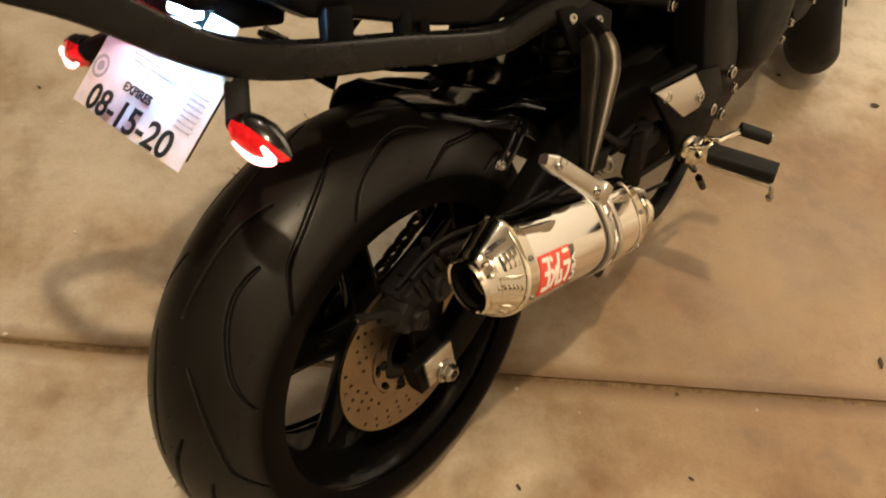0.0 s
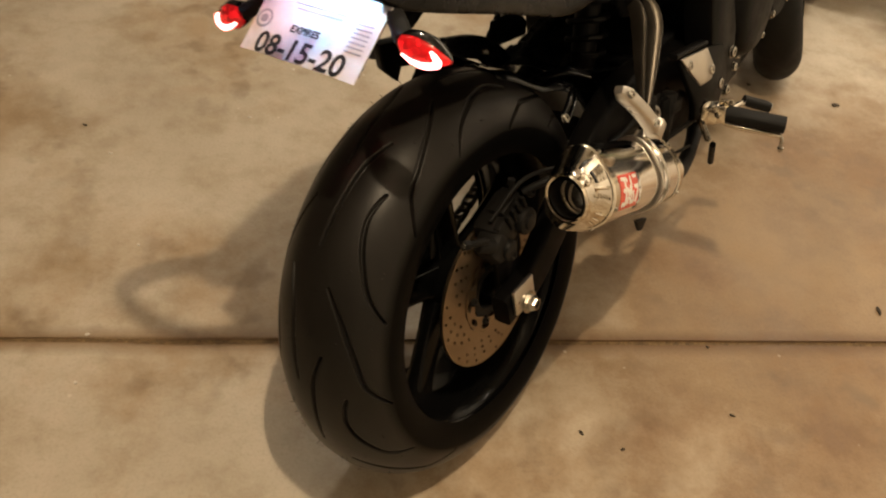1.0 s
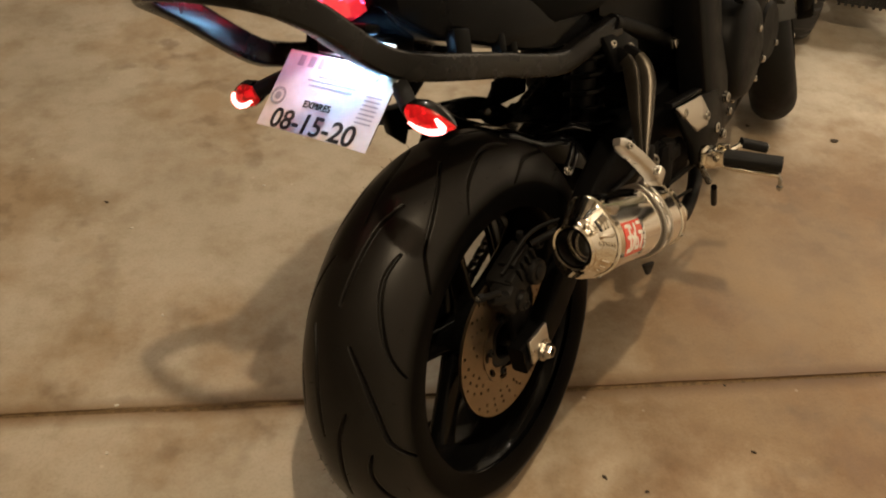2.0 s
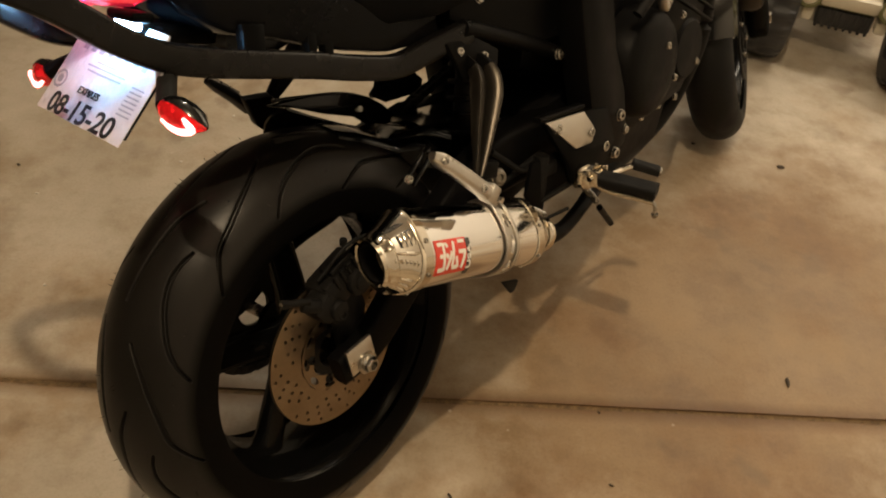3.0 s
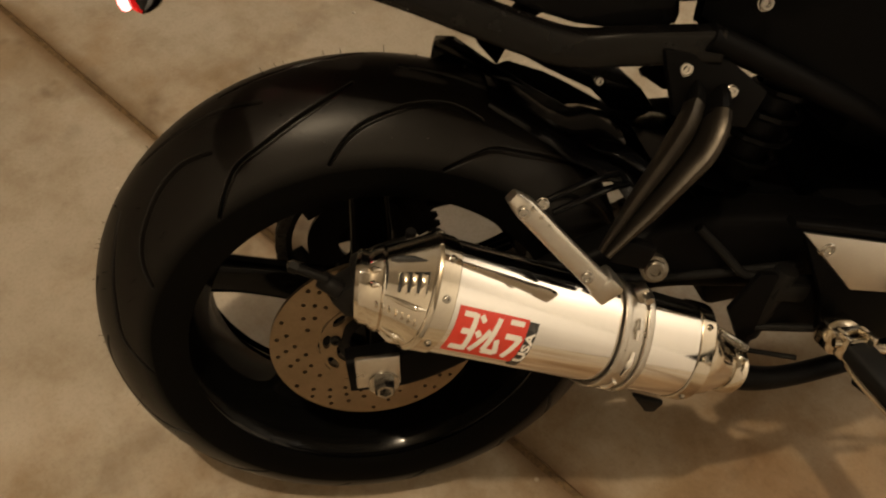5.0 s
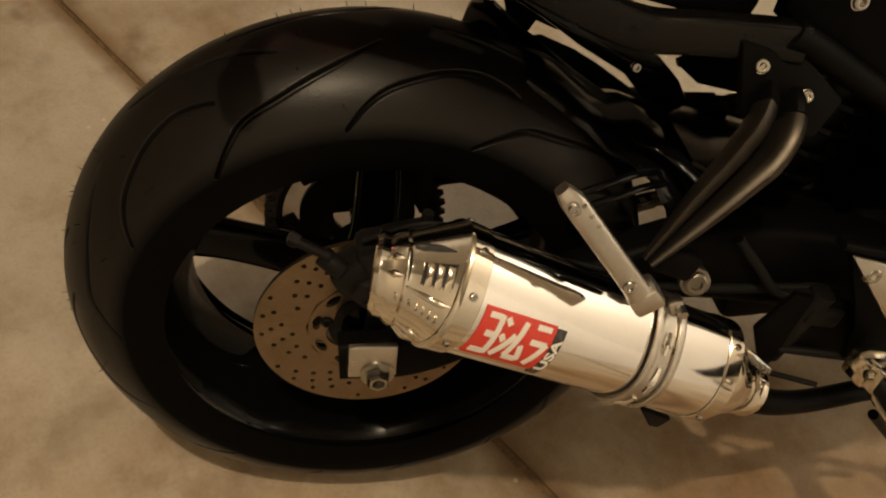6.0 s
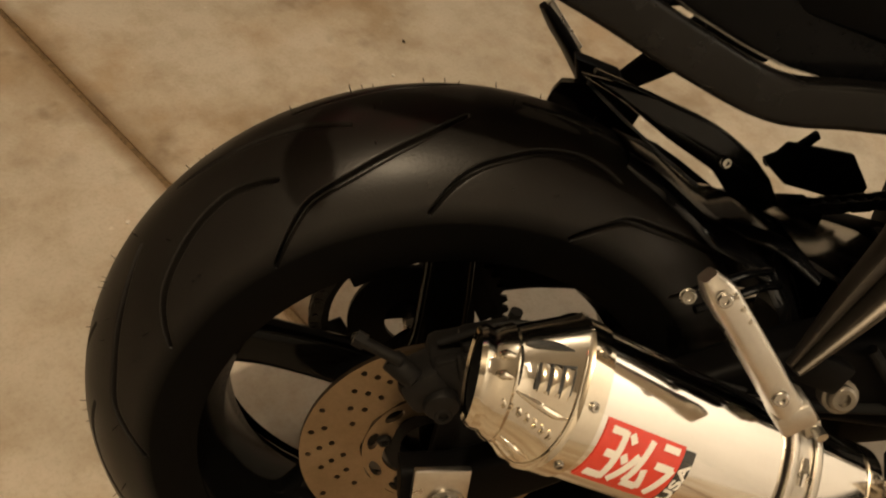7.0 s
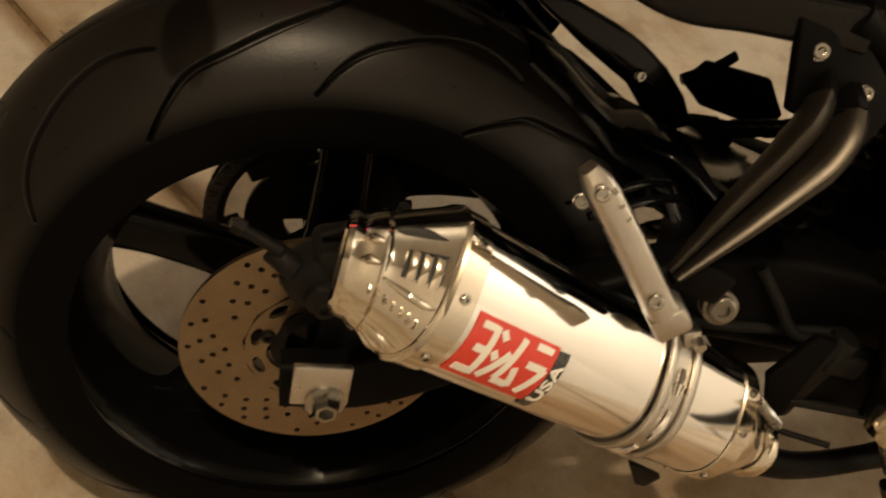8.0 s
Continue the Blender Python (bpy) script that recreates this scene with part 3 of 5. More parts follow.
def pierced_ring(outer, inner, wave, waves, holes, thick):
    """A flat ring on its z axis with holes right through it; holes are (radius, angle, half length, half width)."""
    bm = bmesh.new()
    loops = [[(outer * math.cos(a), outer * math.sin(a)) for a in np.linspace(0, 2 * math.pi, 160, endpoint=False)],
             [((inner + wave * math.cos(waves * a)) * math.cos(a), (inner + wave * math.cos(waves * a)) * math.sin(a)) for a in np.linspace(0, 2 * math.pi, 120, endpoint=False)]]
    for r, a0, half_l, half_w in holes:
        n = 8 if half_l == half_w else 14
        loops.append([((r + half_w * math.sin(f)) * math.cos(a0 + half_l * math.cos(f) / r), (r + half_w * math.sin(f)) * math.sin(a0 + half_l * math.cos(f) / r)) for f in np.linspace(0, 2 * math.pi, n, endpoint=False)])
    for loop in loops:
        vs = [bm.verts.new((x, y, 0)) for x, y in loop]
        for i in range(len(vs)):
            bm.edges.new((vs[i], vs[(i + 1) % len(vs)]))
    bmesh.ops.triangle_fill(bm, use_beauty=True, use_dissolve=False, edges=list(bm.edges))

    def inside(f):
        c = f.calc_center_median()
        r, a = math.hypot(c.x, c.y), math.atan2(c.y, c.x)
        if r < inner + wave * math.cos(waves * a):
            return True
        for hr, ha, half_l, half_w in holes:
            d = (a - ha + math.pi) % (2 * math.pi) - math.pi
            if (d * hr / half_l) ** 2 + ((r - hr) / half_w) ** 2 < 0.92:
                return True
        return False
    bmesh.ops.delete(bm, geom=[f for f in bm.faces if inside(f)], context="FACES")
    ext = bmesh.ops.extrude_face_region(bm, geom=list(bm.faces))
    for v in ext["geom"]:
        if isinstance(v, bmesh.types.BMVert):
            v.co.z += thick
    bmesh.ops.recalc_face_normals(bm, faces=bm.faces)
    return bm


def rear_disc():
    """The drilled rotor, its slotted carrier and the bolts of the carrier."""
    m = Matrix.Translation((0.0765, 0, TYRE_R)) @ Matrix.Rotation(radians(90), 4, "Y")
    drill = []
    for k in range(26):
        for j, r in enumerate((0.0815, 0.0925, 0.1030, 0.1130)):
            if (k + j) % 4 != 3:
                drill.append((r, 2 * math.pi * (k + 0.28 * j) / 26, 0.0028, 0.0028))
    rotor = part("brake_disc", pierced_ring(0.1210, 0.0655, 0.0012, 12, drill, 0.005), DISC, rear, "drilled steel brake disc with a brownish face")
    rotor.matrix_local = m
    slots = [(0.0565, 2 * math.pi * (k + 0.25) / 10, 0.0105, 0.0050) for k in range(10)]
    carrier = part("disc_carrier", pierced_ring(0.0648, 0.0440, 0.0030, 5, slots, 0.005), DISC, rear, "slotted disc carrier")
    carrier.matrix_local = Matrix.Translation((0.0012, 0, 0)) @ m
    part("disc_hub", lathe([(0.060, 0.030), (0.080, 0.030), (0.080, 0.043), (0.060, 0.046)], 40, HUB), IRON, rear)
    for k in range(5):
        a = 2 * math.pi * k / 5 + 0.4
        bolt(rear, (0.0815, 0.0470 * math.cos(a), TYRE_R + 0.0470 * math.sin(a)), (1, 0, 0), 0.75, mesh=dark_bolt_me)


rear_disc()


def sprocket_mesh(hub, x, r, teeth):
    """A toothed ring on five arms."""
    bm, rings = bmesh.new(), []
    n = teeth * 4
    for k in range(n):
        a = 2 * math.pi * k / n
        rr = r + (0.004 if k % 4 in (1, 2) else -0.003)
        rings.append([bm.verts.new((hub[0] + x + dx, hub[1] + q * math.cos(a), hub[2] + q * math.sin(a))) for dx, q in ((-0.003, rr), (0.003, rr), (0.003, r - 0.014), (-0.003, r - 0.014))])
    for k in range(n):
        p, q = rings[k], rings[(k + 1) % n]
        for j in range(4):
            bm.faces.new((p[j], p[(j + 1) % 4], q[(j + 1) % 4], q[j]))
    bmesh.ops.recalc_face_normals(bm, faces=bm.faces)
    return joined(bm, lathe([(x - 0.003, 0.03), (x + 0.003, 0.03), (x + 0.003, 0.071), (x - 0.003, 0.071)], 48, hub))


sprocket = part("sprocket", sprocket_mesh(HUB, -0.112, 0.105, 45), IRON, rear, "steel rear sprocket")
web = None
for k in range(4):
    m = Matrix.Translation((HUB[0] - 0.112, HUB[1], HUB[2])) @ Matrix.Rotation(radians(165 + 45 - 90 + 90 * k), 4, "X")
    if web is None:
        web = part("sprocket_web", box((0, 0, 0.0810), (0.006, 0.076, 0.026), bevel=0.002), IRON, rear)
        web.matrix_local = m
    else:
        again("sprocket_web", web, rear, m)


def chain_mesh():
    """Outer and inner link plates round the sprocket and along both runs."""
    rs, rf, yf, zf = 0.106, 0.045, 0.60, 0.475
    line = []
    d = math.hypot(yf, zf - TYRE_R)
    tilt = math.atan2(zf - TYRE_R, yf)
    off = math.asin((rs - rf) / d)
    a1 = tilt + math.pi / 2 - off
    a2 = tilt - math.pi / 2 + off
    for k in range(200):
        a = a1 + (2 * math.pi - (a1 - a2)) * k / 199
        line.append((rs * math.cos(a), TYRE_R + rs * math.sin(a)))
    for k in range(1, 60):
        f = k / 59
        line.append((line[199][0] * (1 - f) + (yf + rf * math.cos(a2)) * f, line[199][1] * (1 - f) + (zf + rf * math.sin(a2)) * f))
    start = line[0]
    for k in range(1, 60):
        f = k / 59
        line.insert(0, (start[0] * (1 - f) + (yf + rf * math.cos(a1)) * f, start[1] * (1 - f) + (zf + rf * math.sin(a1)) * f))
    arr = np.array(line)
    s = np.concatenate([[0], np.cumsum(np.hypot(*np.diff(arr, axis=0).T))])
    n = int(s[-1] / 0.0159)
    at = np.arange(n) * 0.0159
    ys, zs = np.interp(at, s, arr[:, 0]), np.interp(at, s, arr[:, 1])
    bm = bmesh.new()
    for i in range(n - 1):
        a = math.atan2(zs[i + 1] - zs[i], ys[i + 1] - ys[i])
        gap = 0.0085 if i % 2 else 0.0062
        for side in (-1, 1):
            pts = []
            for j in range(10):
                f = 2 * math.pi * j / 10
                u, v = 0.008 * math.cos(f) + (0.0079 if math.cos(f) > 0 else -0.0079), 0.0072 * math.sin(f)
                pts.append((-0.112 + side * gap, (ys[i] + ys[i + 1]) / 2 + u * math.cos(a) - v * math.sin(a), (zs[i] + zs[i + 1]) / 2 + u * math.sin(a) + v * math.cos(a)))
            bm = joined(bm, plate(pts, 0.0018, 0.0))
        bm = joined(bm, rod((-0.122, ys[i], zs[i]), (-0.102, ys[i], zs[i]), 0.0042, seg=8))
    return bm


part("drive_chain", chain_mesh(), CHAIN, bike, "oily steel roller chain")

# -- swingarm, axle and rear brake
PIVOT_Y, PIVOT_Z = 0.575, 0.395


def arm_side(side):
    x = 0.122 if side > 0 else -0.145
    if side > 0:
        path = [(x, -0.035, 0.316), (x, 0.04, 0.326), (x * 0.98, 0.14, 0.382), (x * 0.95, 0.26, 0.440), (x * 0.92, 0.38, 0.452), (x * 0.9, PIVOT_Y, PIVOT_Z + 0.025)]
    else:
        path = [(x, -0.035, 0.316), (x, 0.020, 0.335), (x, 0.10, 0.392), (x, 0.20, 0.412), (x * 0.95, 0.36, 0.430), (x * 0.9, PIVOT_Y, PIVOT_Z + 0.01)]
    return sweep(path, slab_ring(0.034, 0.062, 0.008), 6, sizes=(0.80, 0.90, 1.0, 1.25, 1.6, 1.7) if side > 0 else (0.75, 0.9, 1.45, 1.75, 1.7, 1.6))


arm = part("swingarm", joined(arm_side(1), arm_side(-1), box((0, 0.43, 0.385), (0.20, 0.09, 0.085), (8, 0, 0), 0.012), rod((-0.12, PIVOT_Y, PIVOT_Z), (0.12, PIVOT_Y, PIVOT_Z), 0.03)), MATTE, bike, "matte black box-section swingarm")
part("axle", rod((-0.15, 0, TYRE_R), (0.146, 0, TYRE_R), 0.010), BOLT, arm)
block = part("chain_adjuster", box((0.1415, -0.003, 0.331), (0.007, 0.049, 0.044), (2, 0, 0), 0.002), ALU, arm, "bright aluminium axle adjuster block")
nut = lathe([(0.144, 0.010), (0.144, 0.017), (0.147, 0.017), (0.147, 0.0128), (0.156, 0.0122), (0.160, 0.0100), (0.160, 0.007), (0.150, 0.0075), (0.150, 0.0005)], 6, (0, 0.003, TYRE_R), closed=False)
washer = lathe([(0.1445, 0.008), (0.1445, 0.0175), (0.1475, 0.0175), (0.1475, 0.008)], 32, (0, 0.003, TYRE_R))
part("axle_nut", joined(nut, washer), BOLT, arm, "bright steel axle nut", 25)
part("adjuster_screw", joined(rod((0.128, 0.035, 0.331), (0.128, 0.088, 0.347), 0.004), rod((0.128, 0.050, 0.3355), (0.128, 0.060, 0.3385), 0.0085, seg=6)), BOLT, arm)


caliper = part("brake_caliper", joined(box((0.104, 0.014, 0.440), (0.050, 0.076, 0.046), (16, 0, 0), 0.010), box((0.106, 0.020, 0.466), (0.030, 0.046, 0.016), (16, 0, 0), 0.005)), IRON, bike, "dark cast rear brake caliper over the disc")
part("caliper_foot", box((0.112, -0.026, 0.424), (0.040, 0.040, 0.040), (34, 0, 0), 0.010), IRON, caliper)
part("piston_boss", joined(rod((0.120, 0.030, 0.438), (0.140, 0.030, 0.438), 0.020, bevel=0.004), rod((0.136, 0.030, 0.438), (0.144, 0.030, 0.438), 0.012, bevel=0.002)), IRON, caliper)
part("bolt_boss", rod((0.118, -0.014, 0.418), (0.138, -0.014, 0.416), 0.015, bevel=0.004), IRON, caliper)
part("pin_boss", rod((0.112, -0.058, 0.446), (0.124, -0.036, 0.434), 0.010, bevel=0.003), IRON, caliper)
for k in range(4):
    part("caliper_rib", box((0.1295, -0.004 + k * 0.0125, 0.4545 + k * 0.0034), (0.008, 0.0055, 0.026), (16, 0, 0), 0.002), IRON, caliper)
part("bleed_nipple", joined(rod((0.108, 0.034, 0.470), (0.110, 0.036, 0.490), 0.0042, 0.003, 10), rod((0.110, 0.036, 0.488), (0.111, 0.037, 0.497), 0.0055, seg=10)), GRIP, caliper)
part("pad_spring", box((0.120, 0.006, 0.458), (0.012, 0.060, 0.008), (16, 0, 0), 0.002), IRON, caliper)
part("caliper_bracket", plate([(0.094, -0.036, 0.425), (0.094, 0.050, 0.428), (0.094, 0.056, 0.37), (0.094, 0.030, 0.30), (0.094, -0.010, 0.298), (0.094, -0.006, 0.37)], 0.012, 0.003), IRON, caliper)
part("slide_pin", joined(rod((0.114, -0.082, 0.464), (0.122, -0.050, 0.452), 0.005), rod((0.112, -0.087, 0.466), (0.115, -0.079, 0.463), 0.0072, seg=6)), IRON, caliper, "dark slide pin")
bolt(caliper, (0.132, -0.012, 0.408), (1, 0, 0.1), 1.0, mesh=dark_bolt_me)
bolt(caliper, (0.125, 0.058, 0.467), (1, 0, 0.2), 0.9, mesh=dark_bolt_me)
bolt(caliper, (0.1125, -0.086, 0.466), (0.1, -1, 0.3), 0.5)
part("brake_hose", hose([(0.118, 0.050, 0.470), (0.145, 0.085, 0.478), (0.147, 0.16, 0.458), (0.142, 0.26, 0.436), (0.14, 0.36, 0.43), (0.15, 0.46, 0.44)], 0.0055), GRIP, caliper)
part("speed_wire", hose([(0.110, -0.02, 0.462), (0.128, 0.04, 0.498), (0.14, 0.13, 0.475), (0.138, 0.24, 0.445)], 0.003), GRIP, caliper)


# -- rear mudguard over the front of the tyre
def hugger_mesh():
    """A shell hugging the crown of the tyre, lifting off it towards the front and widening into a scoop."""
    secs = []
    for th, r, xl, xr in ((66, 0.3185, -0.020, 0.040), (60, 0.3215, -0.034, 0.052), (52, 0.3225, -0.042, 0.056), (46, 0.326, -0.050, 0.060), (42, 0.344, -0.060, 0.072),
                          (38, 0.358, -0.066, 0.082), (32, 0.366, -0.076, 0.090), (24, 0.370, -0.088, 0.096), (16, 0.372, -0.096, 0.100)):
        c, q = math.cos(radians(th)), math.sin(radians(th))
        lift = (r - 0.3185) * 0.5
        top, low = [], []
        for k in range(13):
            x = xl + (xr - xl) * k / 12
            drop = TUBE * (1 - math.cos(math.asin(min(abs(x) / 0.112, 0.98))))
            edge = 0.004 if k in (0, 12) else 0.0
            top.append((x, (r - drop + lift * 0.2 - edge) * c, TYRE_R + (r - drop + lift * 0.2 - edge) * q))
            low.append((x, (r - drop - 0.0035 + lift * 0.2 - edge) * c, TYRE_R + (r - drop - 0.0035 + lift * 0.2 - edge) * q))
        secs.append(top + low[::-1])
    return loft(secs)


hug = part("rear_mudguard", hugger_mesh(), HUGGLOSS, bike, "gloss black mudguard hugging the tyre", 50)
part("mudguard_lip", sweep([(0.036, 0.226, 0.549), (0.058, 0.244, 0.551), (0.076, 0.266, 0.550), (0.092, 0.300, 0.528)], slab_ring(0.016, 0.005, 0.002), 6, (0.2, -0.4, 0.9), (0.5, 1.0, 1.1, 0.7)), HUGGLOSS, hug)
part("mudguard_front", loft([[(x0, y, z0), (0.5 * (x0 + x1), y, 0.5 * (z0 + z1) + 0.010), (x1, y, z1), (x1, y, z1 - 0.005), (0.5 * (x0 + x1), y, 0.5 * (z0 + z1) + 0.004), (x0, y, z0 - 0.005)] for y, x0, z0, x1, z1 in ((0.300, -0.062, 0.520, 0.070, 0.535), (0.34, -0.080, 0.508, 0.085, 0.520), (0.40, -0.100, 0.490, 0.095, 0.500), (0.48, -0.105, 0.470, 0.095, 0.480))]), HUGGLOSS, hug)
side_rows = ((0.084, -0.050, 0.632, -0.082, 0.592), (0.100, -0.030, 0.640, -0.098, 0.570), (0.140, -0.030, 0.610, -0.102, 0.548), (0.193, -0.030, 0.574, -0.104, 0.520), (0.236, -0.032, 0.547, -0.106, 0.496), (0.290, -0.035, 0.531, -0.108, 0.482), (0.345, -0.040, 0.512, -0.110, 0.464))
part("mudguard_side", loft([[(xc, y, zc), (xc * 0.5 + xl * 0.5 - 0.002, y, zc * 0.5 + zl * 0.5 + 0.004), (xl, y, zl), (xl - 0.001, y, zl - 0.004), (xc * 0.5 + xl * 0.5 - 0.002, y, zc * 0.5 + zl * 0.5), (xc, y, zc - 0.004)] for y, xc, zc, xl, zl in side_rows]), HUGSIDE, hug, "mirror-glossy sloping flank", 40)
# the upper chain guard: a dark fin beside the tyre, its rear end drawn out to a point
fin = part("chain_guard_fin", plate([(-0.102, 0.120, 0.618), (-0.102, 0.170, 0.594), (-0.102, 0.226, 0.560), (-0.102, 0.286, 0.529), (-0.102, 0.316, 0.500), (-0.102, 0.350, 0.488), (-0.102, 0.390, 0.476), (-0.102, 0.354, 0.524), (-0.102, 0.322, 0.552), (-0.102, 0.276, 0.578), (-0.102, 0.205, 0.601), (-0.102, 0.150, 0.613)], 0.012, 0.003, along=(1, 0, 0)), HUGGLOSS, hug)
part("chain_guard_plate", plate([(-0.132, 0.120, 0.528), (-0.132, 0.150, 0.544), (-0.132, 0.188, 0.556), (-0.132, 0.232, 0.540), (-0.132, 0.263, 0.524), (-0.132, 0.300, 0.502), (-0.132, 0.334, 0.481), (-0.132, 0.40, 0.470), (-0.132, 0.40, 0.44), (-0.132, 0.13, 0.46)], 0.006, 0.002, along=(1, 0, 0)), MATTE, hug, "matte black chain guard plate")
part("guard_rib", sweep([(-0.108, 0.135, 0.621), (-0.108, 0.205, 0.600), (-0.108, 0.272, 0.577), (-0.108, 0.322, 0.548), (-0.108, 0.362, 0.508), (-0.108, 0.400, 0.462)], slab_ring(0.008, 0.0045, 0.0015), 6), HUGGLOSS, fin)
bolt(fin, (-0.100, 0.294, 0.541), (1, 0, 0.3), 0.7)
part("chain_guard", sweep([(-0.112, 0.02, 0.468), (-0.112, 0.14, 0.476), (-0.112, 0.28, 0.482), (-0.112, 0.42, 0.486)], slab_ring(0.048, 0.020, 0.006), 4), PLASTIC, hug)
for dy, dz in ((0.0, 0.0), (0.014, -0.014)):
    part("black_line", hose([(0.116, 0.168 + dy, 0.524 + dz), (0.110, 0.200 + dy, 0.534 + dz), (0.098, 0.230 + dy, 0.536 + dz), (0.080, 0.260 + dy, 0.528 + dz)], 0.0038, 6, 12), HUGGLOSS, bike, "black line tucked in behind the foot peg")
bolt(bike, (0.122, 0.168, 0.527), (1, -0.3, 0.4), 0.75)

# -- exhaust
EX0 = Vector((0.232, -0.024, 0.5355))
EXD = Vector((-0.100, 0.884, -0.447)).normalized()
EX1 = (Vector((1, 0, 0)) - EXD * EXD.x).normalized()
EX2 = EX1.cross(EXD)


def ex(s, u, v):
    return EX0 + EXD * s + EX1 * u + EX2 * v


MOUTH = Vector((-0.17, -0.98, 0.05))
SHU, SHV = -MOUTH.dot(EX1) / MOUTH.dot(EXD), -MOUTH.dot(EX2) / MOUTH.dot(EXD)


TRI, CORNER = 0.080, radians(-14)


def oval(s, a, b, tri=TRI, n=64, cu=0.0, cv=0.0, slant=0.0):
    out = []
    for k in range(n):
        f = 2 * math.pi * k / n
        m = 1 + tri * math.cos(3 * (f - CORNER))
        u, v = a * m * math.cos(f), b * m * math.sin(f)
        out.append(ex(s + slant * (SHU * u + SHV * v), cu + u, cv + v))
    return out


CU, CV, EA, EB = -0.003, 0.004, 0.0455, 0.0545
muf = part("muffler", loft([oval(0.062, EA, EB, cu=CU, cv=CV), oval(0.20, EA, EB, cu=CU, cv=CV), oval(0.386, EA, EB, cu=CU, cv=CV)]), SLEEVE, bike, "polished steel tri-oval exhaust silencer with a red decal")
cap_secs = [oval(0.046, 0.0235, 0.0235, 0, slant=1), oval(0.012, 0.0255, 0.0255, 0, slant=1), oval(-0.001, 0.0275, 0.0275, 0, slant=1), oval(-0.003, 0.030, 0.030, 0, slant=1), oval(0.001, 0.0325, 0.0325, 0, slant=1), oval(0.008, 0.0325, 0.0325, 0, slant=1),
            oval(0.012, 0.0345, 0.0358, 0.01, slant=0.95), oval(0.0180, 0.0366, 0.0388, 0.016, cu=CU * 0.18, cv=CV * 0.18, slant=0.78), oval(0.0192, 0.0358, 0.0382, 0.017, cu=CU * 0.2, cv=CV * 0.2, slant=0.75), oval(0.0204, 0.0352, 0.0376, 0.019, cu=CU * 0.24, cv=CV * 0.24, slant=0.71), oval(0.030, 0.0390, 0.0435, 0.03, cu=CU * 0.5, cv=CV * 0.5, slant=0.45), oval(0.048, EA - 0.0012, EB - 0.0012, TRI, cu=CU, cv=CV), oval(0.050, EA, EB, TRI, cu=CU, cv=CV),
            oval(0.0515, EA + 0.0016, EB + 0.0016, TRI, cu=CU, cv=CV), oval(0.069, EA + 0.0016, EB + 0.0016, TRI, cu=CU, cv=CV), oval(0.0705, EA + 0.0002, EB + 0.0002, TRI, cu=CU, cv=CV)]
part("end_cap", loft(cap_secs, caps=False), CHROME, muf, "chromed tapered end cap")
part("baffle_tube", loft([oval(0.0, 0.0245, 0.0245, 0, slant=1), oval(0.12, 0.0235, 0.0235, 0), oval(0.121, 0.001, 0.001, 0)], caps=False), SOOT_SHADE, muf, "sooty pipe mouth")


CAP_ROWS = ((0.008, 0.0325, 0.0325, 0, 0, 1), (0.012, 0.0345, 0.0358, 0.01, 0, 0.95), (0.018, 0.0366, 0.0388, 0.016, 0.18, 0.78), (0.0204, 0.0352, 0.0376, 0.019, 0.24, 0.71), (0.030, 0.0390, 0.0435, 0.03, 0.5, 0.45), (0.048, EA - 0.0012, EB - 0.0012, TRI, 1, 0), (0.0505, EA, EB, TRI, 1, 0))


def skin(s, ang, lift=0.0):
    """A place on the end cap or the sleeve, by length and angle round it."""
    f = radians(ang)
    a, b, tri, mid, slant = (float(np.interp(s, [r[0] for r in CAP_ROWS], [r[i] for r in CAP_ROWS])) for i in range(1, 6))
    m = 1 + tri * math.cos(3 * (f - CORNER))
    u, v = (a * m + lift) * math.cos(f), (b * m + lift) * math.sin(f)
    return ex(s + slant * (SHU * u + SHV * v), CU * mid + u, CV * mid + v)


def patch(s0, s1, a0, a1, lift, ns=6, na=8):
    """A thin sheet that lies on the sleeve."""
    secs = []
    for i in range(ns + 1):
        s = s0 + (s1 - s0) * i / ns
        top = [skin(s, a0 + (a1 - a0) * k / na, lift) for k in range(na + 1)]
        low = [skin(s, a0 + (a1 - a0) * k / na, lift - 0.0006) for k in range(na, -1, -1)]
        secs.append(top + low)
    return loft(secs)


def stripe(pts, lift, wide):
    """A straight stroke on the decal between two (length, angle) places."""
    (s0, a0), (s1, a1) = pts
    mid = EB
    ds, da = s1 - s0, radians(a1 - a0) * mid
    n = math.hypot(ds, da) or 1
    os_, oa = -da / n * wide / 2, math.degrees(ds / n * wide / 2 / mid)
    secs = []
    for i in range(7):
        f = i / 6
        s, a = s0 + (s1 - s0) * f, a0 + (a1 - a0) * f
        secs.append([skin(s + os_, a + oa, lift), skin(s - os_, a - oa, lift), skin(s - os_, a - oa, lift - 0.0006), skin(s + os_, a + oa, lift - 0.0006)])
    return loft(secs)


